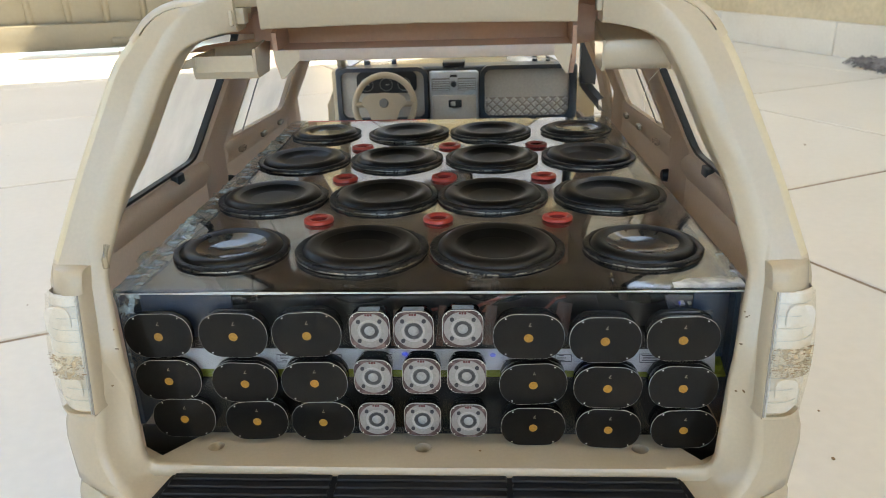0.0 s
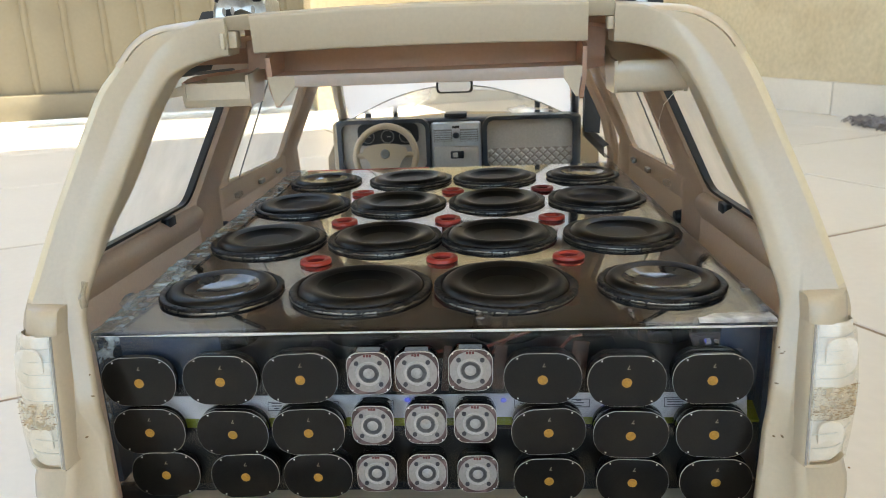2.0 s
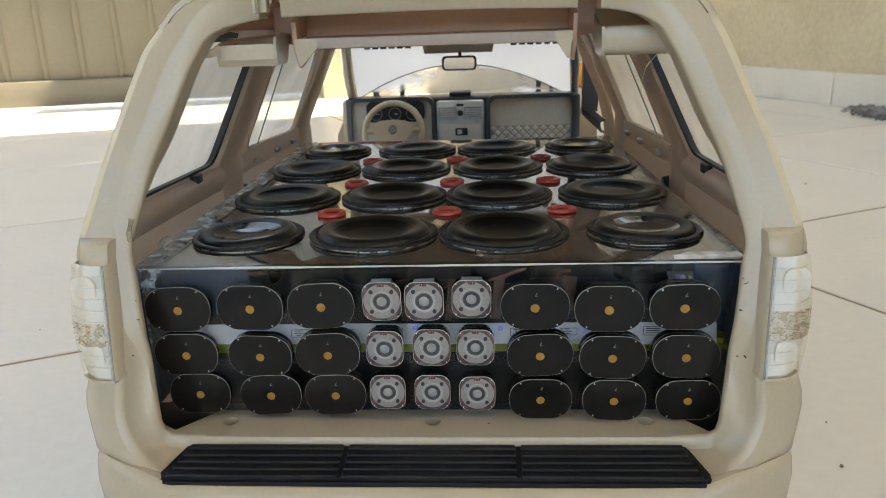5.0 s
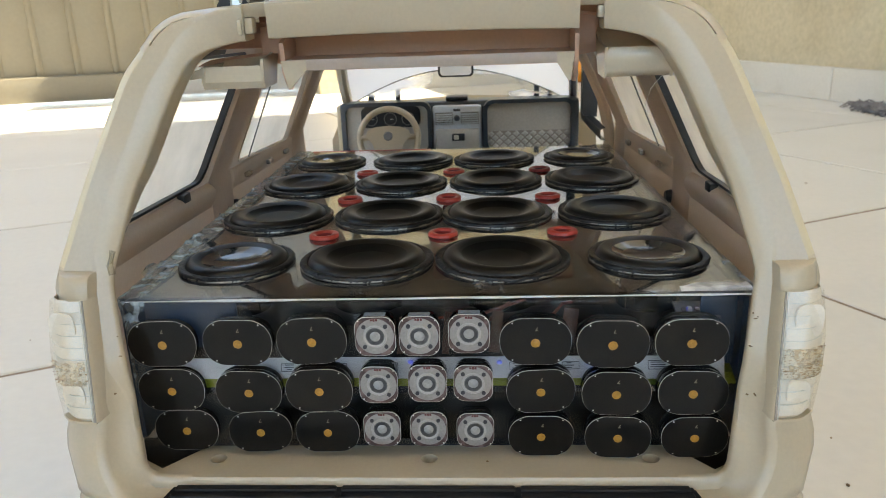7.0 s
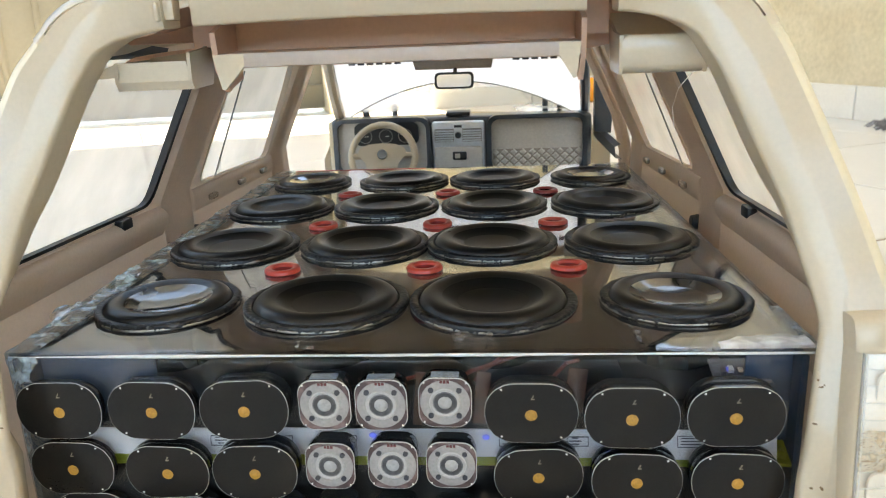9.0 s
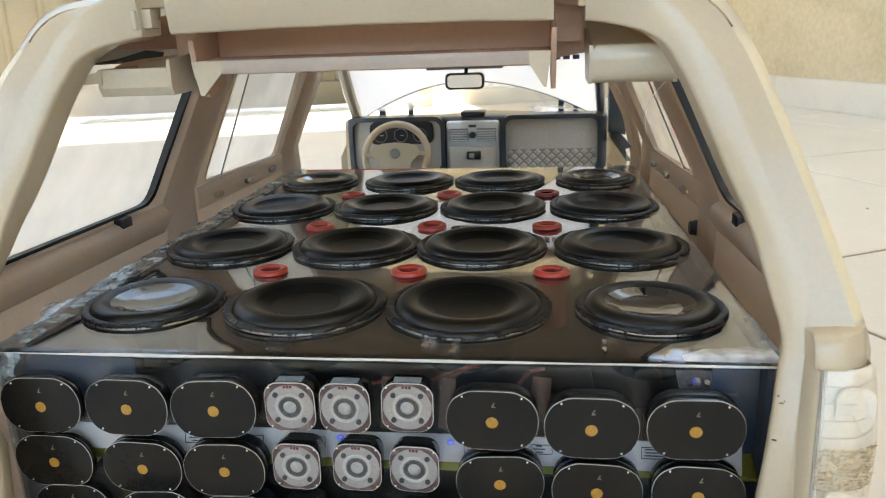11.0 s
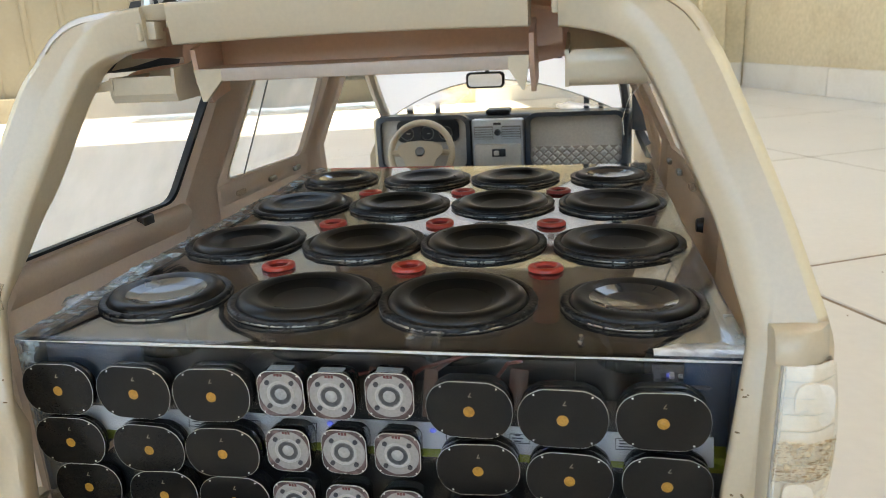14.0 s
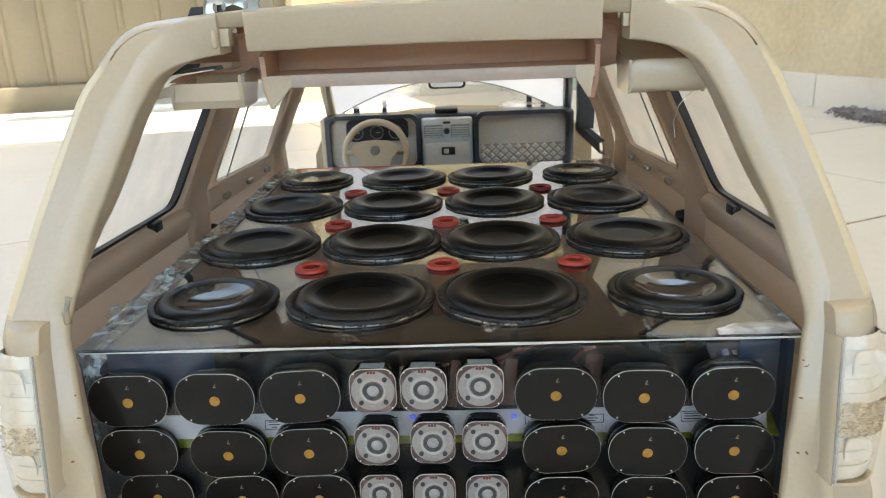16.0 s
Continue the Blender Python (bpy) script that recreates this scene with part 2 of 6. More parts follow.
FOIL = material("silver_foil", (0.62, 0.62, 0.62), 0.25, metal=1.0, grain=0.4, size=400, bump=0.8)
BROWN_STREAK = material("painted_brown_streak", (0.15, 0.07, 0.045), 0.35, grain=0.3, size=300, second=(0.05, 0.035, 0.03), stain=0.9, stain_size=80)
ORANGE_WIRE = material("orange_red_wire", (0.20, 0.05, 0.03), 0.45, grain=0.2, size=600)
LED = glow("blue_led", (0.03, 0.06, 1.0), 0.08)
SEAL = material("black_window_seal", (0.016, 0.018, 0.022), 0.4, grain=0.3, size=500, stain=0.4, stain_size=60)
PAD = material("black_step_pad", (0.009, 0.010, 0.014), 0.40, spec=0.3, grain=0.4, size=900, second=(0.022, 0.022, 0.024), stain=0.5, stain_size=50, bump=0.3)
LAMP_SILVER = material("silver_roof_lamp", (0.62, 0.63, 0.62), 0.28, metal=0.6, grain=0.2, size=700, stain=0.4, stain_size=120)
LAMP_GAP = material("grey_lamp_gap", (0.36, 0.33, 0.29), 0.5, grain=0.3, size=700, stain=0.4, stain_size=120)
RIB = material("grey_lens_rib", (0.66, 0.64, 0.59), 0.25, grain=0.2, size=700)
REFLECTOR = material("pale_reflector", (0.76, 0.70, 0.62), 0.25, metal=0.0, grain=0.08, size=700, second=(0.70, 0.64, 0.54), stain=0.3, stain_size=90)
WASH = clear("brown_dirt_wash", (0.97, 0.94, 0.88), 0.3, haze=1.1, haze_size=420, haze_colour=(0.58, 0.47, 0.32), power=6.0)
MUD = material("brown_dried_dirt", (0.33, 0.215, 0.11), 0.85, grain=0.5, size=900, second=(0.10, 0.06, 0.035), stain=0.7, stain_size=300, bump=0.4)
DASH_DARK = material("dark_blue_dash_trim", (0.038, 0.050, 0.068), 0.34, coat=0.3, grain=0.15, size=500, second=(0.06, 0.07, 0.085), stain=0.4, stain_size=40)
DASH_GREY = material("grey_beige_dash_panel", (0.62, 0.58, 0.52), 0.5, grain=0.12, size=500, stain=0.2, stain_size=30)
DASH_SILVER = material("silver_blue_console", (0.60, 0.64, 0.68), 0.32, metal=0.1, grain=0.12, size=500, stain=0.3, stain_size=60)
QUILT_BACK = material("brown_quilt_ground", (0.42, 0.37, 0.32), 0.6, grain=0.2, size=600)
QUILT = material("pale_quilted_panel", (0.68, 0.645, 0.59), 0.45, grain=0.15, size=900, stain=0.3, stain_size=100)
MIRROR = material("mirror_glass", (0.50, 0.50, 0.50), 0.08, metal=1.0)
FILM = film_material("milky_sun_film", (0.97, 0.97, 0.97), 0.92)
TILE = material("off_white_floor_tile", (0.715, 0.68, 0.612), 0.34, grain=0.05, size=90, second=(0.63, 0.59, 0.52), stain=0.35, stain_size=3.0, bump=0.03, rough_var=0.12, piece=0.05)
GROUT = material("brown_grout", (0.31, 0.23, 0.155), 0.9, grain=0.3, size=200, second=(0.20, 0.145, 0.10), stain=0.7, stain_size=6)
PLASTER = material("mottled_yellow_plaster", (0.62, 0.52, 0.35), 0.85, grain=0.16, size=60, second=(0.46, 0.36, 0.22), stain=0.7, stain_size=4.5, bump=0.35)
SKIRT = material("white_skirting_tile", (0.72, 0.67, 0.59), 0.35, grain=0.06, size=120, second=(0.60, 0.52, 0.42), stain=0.5, stain_size=8, piece=0.06)
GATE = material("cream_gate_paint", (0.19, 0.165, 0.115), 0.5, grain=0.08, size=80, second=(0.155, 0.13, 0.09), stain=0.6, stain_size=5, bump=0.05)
CONCRETE = material("painted_ceiling", (0.70, 0.66, 0.58), 0.85, grain=0.1, size=40, stain=0.4, stain_size=2)
GROUND = material("dusty_ground", (0.33, 0.27, 0.20), 0.95, grain=0.3, size=8, stain=0.5, stain_size=0.6)
RAG = material("grey_brown_rag", (0.27, 0.245, 0.24), 0.95, grain=0.5, size=120, second=(0.11, 0.095, 0.09), stain=0.8, stain_size=30, bump=0.6)
ORANGE = material("orange_drink_bottle", (0.75, 0.27, 0.02), 0.15, grain=0.1, size=60, stain=0.2)
CAP_RED = material("orange_red_cap", (0.72, 0.14, 0.05), 0.35, grain=0.1, size=200)
LABEL = material("white_green_label", (0.62, 0.72, 0.62), 0.4, grain=0.2, size=60, second=(0.15, 0.35, 0.25), stain=0.8, stain_size=25)
TYRE = material("black_tyre", (0.02, 0.02, 0.021), 0.7, grain=0.3, size=300, bump=0.2)


# ---- mesh helpers ----
def sharpen(bm, degrees=38):
    bm.normal_update()
    for f in bm.faces:
        f.smooth = True
    for e in bm.edges:
        e.smooth = len(e.link_faces) == 2 and e.calc_face_angle(0) < radians(degrees)


def to_mesh(name, bm, mat, degrees=38):
    sharpen(bm, degrees)
    me = bpy.data.meshes.new(name)
    bm.to_mesh(me)
    bm.free()
    me.materials.append(mat)
    return me


def part(name, bm, mat, parent=None, label="", degrees=38):
    """Link a bmesh as one mesh object under a thing or a part."""
    ob = new(name, to_mesh(name, bm, mat, degrees))
    ob.parent = parent
    if label:
        ob["label"] = label
    return ob


def again(name, me, parent, m):
    """One more object on a mesh that exists already."""
    ob = new(name, me)
    ob.parent = parent
    ob.matrix_basis = m
    return ob


def thing(name, label, category, at=(0, 0, 0), group="", kind=""):
    ob = new(name)
    ob.location = at
    return tagged(ob, label, category, group, kind)


def solid(sx, sy, sz, m=Matrix(), bevel=0.0, seg=2, bm=None):
    own = bmesh.new()
    bmesh.ops.create_cube(own, size=1.0, matrix=Matrix.Diagonal((sx, sy, sz, 1)))
    if bevel:
        bmesh.ops.bevel(own, geom=own.edges[:], offset=bevel, segments=seg, profile=0.5, affect="EDGES")
    own.transform(m)
    if bm is None:
        return own
    me = bpy.data.meshes.new("tmp")
    own.to_mesh(me)
    own.free()
    bm.from_mesh(me)
    bpy.data.meshes.remove(me)
    return bm


def box(x0, x1, y0, y1, z0, z1, bevel=0.0, bm=None, seg=2):
    return solid(x1 - x0, y1 - y0, z1 - z0, Matrix.Translation(((x0 + x1) / 2, (y0 + y1) / 2, (z0 + z1) / 2)), bevel, seg, bm)


def join(bm, rows, closed=False, ends=False):
    """Quads between rows of points; closed: each row is a ring."""
    made = [[bm.verts.new(p) for p in row] for row in rows]
    k = len(made[0])
    for a, b in zip(made, made[1:]):
        for i in range(k if closed else k - 1):
            j = (i + 1) % k
            bm.faces.new((a[i], a[j], b[j], b[i]))
    if ends:
        bm.faces.new(made[0][::-1])
        bm.faces.new(made[-1])
    return made


def loft(rows, closed=False, ends=False):
    bm = bmesh.new()
    join(bm, rows, closed, ends)
    bmesh.ops.recalc_face_normals(bm, faces=bm.faces[:])
    return bm


def lathe(profile, seg=40, wobble=0.0, seed=0, bm=None, rate=6):
    """Turn (r, z) pairs round z; wobble: how far glue or rubber strays from the circle."""
    bm = bm or bmesh.new()
    rows = []
    for i in range(seg):
        a = 2 * math.pi * i / seg
        row = []
        for r, z in profile:
            w = wobble * noise.noise((math.cos(a) * rate + seed, math.sin(a) * rate, r * 200 + z * 300))
            row.append(((r + w) * math.cos(a), (r + w) * math.sin(a), z + w * 0.6))
        rows.append(row)
    join(bm, rows + [rows[0]])
    bmesh.ops.remove_doubles(bm, verts=bm.verts[:], dist=1e-6)
    bmesh.ops.recalc_face_normals(bm, faces=bm.faces[:])
    return bm


def tube(path, r, seg=8, bm=None):
    bm = bm or bmesh.new()
    rows = []
    pts = [Vector(p) for p in path]
    for i, p in enumerate(pts):
        way = (pts[min(i + 1, len(pts) - 1)] - pts[max(i - 1, 0)]).normalized()
        side = way.cross(Vector((0, 0, 1)) if abs(way.z) < 0.95 else Vector((1, 0, 0))).normalized()
        up = side.cross(way)
        rows.append([p + (side * math.cos(2 * math.pi * k / seg) + up * math.sin(2 * math.pi * k / seg)) * r for k in range(seg)])
    join(bm, rows, closed=True, ends=True)
    bmesh.ops.recalc_face_normals(bm, faces=bm.faces[:])
    return bm


def slab(outline, depth, bm=None, m=Matrix(), taper=1.0):
    """A flat outline in x and z, given depth along +y."""
    bm = bm or bmesh.new()
    join(bm, [[m @ Vector((x, 0, z)) for x, z in outline], [m @ Vector((x * taper, depth, z * taper)) for x, z in outline]], closed=True, ends=True)
    bmesh.ops.recalc_face_normals(bm, faces=bm.faces[:])
    return bm


def carve(bm, cutters):
    """Take the cutters out of the solid bm; returns a new bmesh."""
    def put(b):
        me = bpy.data.meshes.new("tmp")
        b.to_mesh(me)
        b.free()
        return new("tmp", me)
    body = put(bm)
    tools = [put(c) for c in cutters]
    for tool in tools:
        mod = body.modifiers.new("cut", "BOOLEAN")
        mod.operation, mod.solver, mod.object = "DIFFERENCE", "EXACT", tool
    deps = bpy.context.evaluated_depsgraph_get()
    me = bpy.data.meshes.new_from_object(body.evaluated_get(deps))
    out = bmesh.new()
    out.from_mesh(me)
    bpy.data.meshes.remove(me)
    for o in (body, *tools):
        old = o.data
        bpy.data.objects.remove(o)
        bpy.data.meshes.remove(old)
    return out


def oval(w, h, n=28, power=2.6):
    pts = []
    for i in range(n):
        a = 2 * math.pi * i / n
        c, s = math.cos(a), math.sin(a)
        pts.append((w * math.copysign(abs(c) ** (2 / power), c), h * math.copysign(abs(s) ** (2 / power), s)))
    return pts


def rounded(w, h, r, n=4):
    pts = []
    for cx, cz, a0 in ((w - r, h - r, 0), (-w + r, h - r, 90), (-w + r, -h + r, 180), (w - r, -h + r, 270)):
        for i in range(n + 1):
            a = radians(a0 + 90 * i / n)
            pts.append((cx + r * math.cos(a), cz + r * math.sin(a)))
    return pts


# ---- the yard ----
def wall(name, a0, a1, b0, b1, h, mat, z0=-0.02):
    bm = solid(a1 - a0, b1 - b0, h, Matrix.Rotation(TURN, 4, "Z") @ Matrix.Translation(((a0 + a1) / 2, (b0 + b1) / 2, z0 + h / 2)), 0.004, 1)
    return tagged(part(name, bm, mat), kind="structure")


GATE_B, WALL_A, FRONT_B = 3.48, 1.85, 3.24
tagged(part("ground", solid(400, 400, 0.02, Matrix.Translation((0, 0, -0.06))), GROUND), "bare dusty ground outside the yard", kind="structure")
floor = tagged(part("floor", solid(WALL_A + 4.5, GATE_B + 6.1, 0.036, Matrix.Rotation(TURN, 4, "Z") @ Matrix.Translation(((WALL_A - 4.5) / 2, (GATE_B - 6.1) / 2, -0.0195))), GROUT), "off-white tiled yard floor with brown grout", kind="structure")
tagged(wall("wall_right", WALL_A, WALL_A + 0.15, -6.15, GATE_B + 0.15, 2.0, PLASTER), "mottled yellow plaster wall with white skirting")
tagged(wall("wall_front", 0.35, WALL_A, FRONT_B, GATE_B + 0.15, 2.2, PLASTER), "mottled yellow plaster wall with white skirting")
# unseen low wall, its height chosen to let sky light reach the tail
wall("unseen_back_wall", -4.5, WALL_A, -6.15, -6.0, 1.3, PLASTER)
wall("wall_left", -4.65, -4.5, -6.15, GATE_B, 1.6, PLASTER)
wall("pilaster", 1.63, 1.74, FRONT_B - 0.04, FRONT_B, 1.6, PLASTER)
# unseen cover, sized to shade the car and leave a sunlit strip
tagged(part("unseen_ceiling", solid(9.0, 8.15, 0.12, Matrix.Rotation(TURN, 4, "Z") @ Matrix.Translation((-1.6, -1.525, 3.5))), CONCRETE), kind="structure")


def gate():
    g = thing("metal_gate", "cream painted ribbed metal gate with a bottom rail", "gate", yard(-2.05, GATE_B))
    g.rotation_euler.z = TURN
    bm = bmesh.new()
    rows = []
    x = -2.4
    while x < 2.4:
        rows += [(x, 0.03), (x + 0.110, 0.03), (x + 0.113, 0.0325), (x + 0.119, 0.0255), (x + 0.126, 0.0240), (x + 0.133, 0.0255), (x + 0.140, 0.0325)]
        x += 0.148
    join(bm, [[(px, py, 0.10) for px, py in rows], [(px, py, 2.1) for px, py in rows]])
    join(bm, [[(px, py + 0.02, 0.10) for px, py in rows], [(px, py + 0.02, 2.1) for px, py in rows]])
    bmesh.ops.recalc_face_normals(bm, faces=bm.faces[:])
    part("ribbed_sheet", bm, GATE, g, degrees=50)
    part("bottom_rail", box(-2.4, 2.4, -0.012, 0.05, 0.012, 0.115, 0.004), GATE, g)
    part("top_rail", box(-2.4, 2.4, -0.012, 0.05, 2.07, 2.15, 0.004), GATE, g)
    for x in (0.28, 1.62, -1.2):
        part("drain_bolt", box(x - 0.035, x + 0.035, -0.03, -0.012, 0.028, 0.055, 0.006), GATE, g)


gate()

def rag():
    """A crumpled cloth: overlapping folds, thin at the hem, with loose threads round it."""
    bm = bmesh.new()
    bmesh.ops.create_icosphere(bm, subdivisions=6, radius=1.0)
    for v in bm.verts:
        p = v.co.copy()
        d = 1 + 0.22 * noise.fractal(p * 2.0, 1.0, 2.0, 4)
        fold = 0.6 + 0.7 * abs(noise.noise((p.x * 3 + 3, p.y * 4, 0.4))) + 0.12 * noise.noise((p.x * 8, p.y * 9, 2.0))
        v.co = Vector((p.x * 0.150 * d, p.y * 0.060 * d, max(0.0, p.z * 0.024 * d * fold) + 0.001))
    rnd = random.Random(4)
    for _ in range(110):
        a = rnd.uniform(0, 2 * math.pi)
        k = rnd.uniform(0.75, 1.08)
        foot = Vector((0.150 * k * math.cos(a), 0.060 * k * math.sin(a), rnd.uniform(0.002, 0.016)))
        way = Vector((math.cos(a + rnd.uniform(-1, 1)), math.sin(a + rnd.uniform(-1, 1)), 0)) * rnd.uniform(0.012, 0.035)
        tube([foot - way * 0.3, foot + way * 0.5 + Vector((0, 0, rnd.uniform(0, 0.006))), Vector((foot.x + way.x, foot.y + way.y, 0.002))], rnd.uniform(0.0012, 0.0026), 5, bm)
    bm.transform(Matrix.Translation(yard(1.780, 1.715)) @ Matrix.Rotation(TURN + radians(80), 4, "Z"))
    return bm


tagged(part("cleaning_rag", rag(), RAG), "crumpled grey-brown rag lying on the tiles", "rag")


def lying_bottle(base, tip, r):
    """A half-full drink bottle on its side, from its base to its cap."""
    base, tip = Vector(base), Vector(tip)
    b = thing("drink_bottle", "half-full orange drink bottle lying by the wall", "bottle", base)
    b.rotation_mode = "QUATERNION"
    b.rotation_quaternion = (tip - base).to_track_quat("Z", "Y")
    n = (tip - base).length
    part("drink", lathe([(0, 0.004), (r * 0.7, 0.0), (r, 0.014), (r, n * 0.28), (r * 0.95, n * 0.31), (r, n * 0.34), (r, n * 0.60), (r * 0.9, n * 0.64), (0, n * 0.645)], 28), ORANGE, b, "orange drink in the bottle")
    part("shoulder", lathe([(r * 0.92, n * 0.63), (r * 0.80, n * 0.70), (r * 0.45, n * 0.82), (r * 0.27, n * 0.88), (r * 0.27, n * 0.94)], 24), PANE, b, "clear empty shoulder and neck")
    part("cap", lathe([(0, n * 0.92), (r * 0.32, n * 0.92), (r * 0.32, n), (0, n)], 18), CAP_RED, b, "orange-red screw cap")
    part("label_band", lathe([(r + 0.001, n * 0.36), (r + 0.001, n * 0.56)], 28), LABEL, b, "white and green paper label")


lying_bottle((0.401, 3.430, 0.0525), (0.636, 3.285, 0.0525), 0.0525)

# ---- the toy car ----
CX = 0.0014                                   # the car's middle
toy = thing("toy_car", "cream plastic toy estate car with an open tailgate frame", "toy car", (CX, 0.3, 0.0))
toy.location = (CX, 0, 0)


def lean(z):
    """How far forward the tail's plane lies at a height."""
    return 0.278 + 0.32 * (z - 0.2)


# inner and outer edge of the tailgate frame, from the sill up to the roof's middle
ARCH = [((0.116, 0.177), (0.1462, 0.177)),
        ((0.1198, 0.1985), (0.1462, 0.2)), ((0.121, 0.2095), (0.1460, 0.2095)), ((0.1175, 0.2225), (0.1408, 0.226)), ((0.1125, 0.24), (0.1348, 0.243)),
        ((0.1055, 0.256), (0.1278, 0.261)), ((0.0975, 0.275), (0.1188, 0.283)), ((0.0935, 0.2825), (0.1142, 0.2915)), ((0.0895, 0.2885), (0.1083, 0.3000)), ((0.0825, 0.2925), (0.0985, 0.3062)),
        ((0.0740, 0.2948), (0.085, 0.3085)), ((0.0686, 0.2955), (0.0686, 0.3098))]
TOP = [((0.0685, 0.3045), (0.0685, 0.3099)), ((0.0596, 0.3045), (0.0596, 0.3105)), ((0.0595, 0.2960), (0.0595, 0.3105)), ((0.03, 0.2966), (0.03, 0.3115)), ((0.0, 0.2968), (0.0, 0.312))]


def smooth_arch(pairs, n=3):
    """Finer stations along the arch (Catmull-Rom)."""
    out = []
    for i in range(len(pairs) - 1):
        quad = [pairs[max(i - 1, 0)], pairs[i], pairs[i + 1], pairs[min(i + 2, len(pairs) - 1)]]
        for k in range(n):
            t = k / n
            w = (-0.5 * t + t * t - 0.5 * t ** 3, 1 - 2.5 * t * t + 1.5 * t ** 3, 0.5 * t + 2 * t * t - 1.5 * t ** 3, -0.5 * t * t + 0.5 * t ** 3)
            out.append(tuple(tuple(sum(w[j] * quad[j][e][c] for j in range(4)) for c in (0, 1)) for e in (0, 1)))
    return out + [pairs[-1]]


HALF = smooth_arch(ARCH) + TOP


def rounder(o):
    """The roof's corner on the driver's side is worn a little rounder."""
    return (-o[0] + 0.0026 * max(0.0, 1 - abs(o[1] - 0.2975) / 0.012) * min(1.0, max(0.0, (o[0] - 0.085) / 0.012)), o[1])


STATIONS = [((-i[0], i[1]), rounder(o)) for i, o in HALF] + HALF[-2::-1]


def section(i, o):
    (xi, zi), (xo, zo) = i, o
    mix = lambda k: (xi + (xo - xi) * k, zi + (zo - zi) * k)
    k = min(1.0, max(0.0, (abs(xi) - 0.076) / 0.016))
    q = min(1.0, max(0.0, (0.2220 - zo) / 0.010))            # beside the lamps the raised band is wider
    g = min(1.0, max(0.0, (abs(xo) - 0.078) / 0.03))         # the crease runs out into the roof's edge
    far = min(1.0, max(0.0, (0.250 - zo) / 0.040))
    c = (0.44 + 0.42 * (1 - g)) * (1 - q) + 0.27 * q         # where the crease lies between inner and outer edge
    step = 0.0020 * q
    rows = [(mix(0.03 + 0.04 * (1 - k) * (1 - far) + 0.30 * far), 0.013), (mix(0.025 + 0.02 * k), 0.0030), (mix(0.035 + 0.02 * k), 0.0012), (mix(0.07 + 0.02 * k), 0.0005), (mix(c - 0.035), -0.00105), (mix(c - 0.008), -0.00117), (mix(c + 0.008), -0.0012 - step * 0.5), (mix(c + 0.035), -0.00113 - step * 0.5), (mix(max(0.82, c + 0.06)), -0.0002 - 0.0008 * (1 - g) - step * 0.5), (mix(0.93 if c > 0.8 else 0.885), 0.0004), (mix(0.965), 0.0020), (mix(1.0), 0.0078), (mix(1.0), 0.030)]
    return [(x, lean(zo * 0.5 + zi * 0.5 if abs(xo) < 0.09 else z) + dy, z) for (x, z), dy in rows]


# lower corners, from the lamp down to the step: x and z of the opening's edge, share of the crease, x and z of the raised panel's edge and of its outer line
LOWER = [(0.1158, 0.1660, 0.42, 0.1235, 0.1660, 0.1432, 0.1660), (0.1144, 0.1570, 0.44, 0.1237, 0.1570, 0.1428, 0.1570), (0.1134, 0.1510, 0.44, 0.1242, 0.1510, 0.1440, 0.1510),
         (0.1126, 0.1460, 0.43, 0.1236, 0.1450, 0.1438, 0.1455), (0.1117, 0.1400, 0.40, 0.1217, 0.1392, 0.1424, 0.1400), (0.1110, 0.1355, 0.34, 0.1183, 0.1335, 0.1408, 0.1340),
         (0.1085, 0.1332, 0.24, 0.1140, 0.1296, 0.1395, 0.1292), (0.1022, 0.1328, 0.16, 0.1085, 0.1266, 0.1255, 0.1282), (0.0940, 0.1327, 0.10, 0.1035, 0.1244, 0.1045, 0.1246)]


def lower_row(s, xe, ze, ck, xr, zr, xo, zo):
    e = Vector((xe, max(lean(ze) + 0.004, 0.2650 - (ze - 0.1327) * 0.25), ze))
    r = Vector((xr, lean(zr) - 0.004 - max(0.0, 0.1296 - zr) * 0.8, zr))
    o = Vector((xo, lean(zo) + 0.006 - max(0.0, 0.1395 - xo) * 0.42, zo))
    foot = r + Vector((-0.0016, 0.0036, -0.0004)) * min(1.0, (o - r).length / 0.012)
    low = 1 - min(1.0, max(0.0, (e.z - 0.1342) / 0.004))
    crease = (e.lerp(foot, ck) + Vector((0, 0.0006, -0.0004))).lerp(e + Vector((0.001, -0.0012, -0.0052)), low)
    face = lambda k, d: r.lerp(o, k) + Vector((0, -d * min(1.0, (o - r).length / 0.012), 0))
    row = [e + Vector((0.009 * (1 - low) + 0.003 * low, 0.016 * (1 - low) + 0.003 * low, -0.0015 - 0.006 * low)), e + Vector((0.0003, 0.0022, -0.0003)), e + Vector((0.0004, 0.0004, 0.0)), (e.lerp(foot, 0.12) + Vector((0, -0.0005, 0))).lerp(e + Vector((0.0002, -0.0006, -0.0006)), low), crease, foot, foot.lerp(r, 0.6) + Vector((-0.0002, 0, 0)), r + Vector((0.0006, -0.0002, 0)),
           face(0.14, 0.0018), face(0.5, 0.0036), face(0.86, 0.0020), o, o + Vector((-0.0005, 0.03, 0))]
    return [Vector((s * p.x, p.y, p.z)) for p in row]


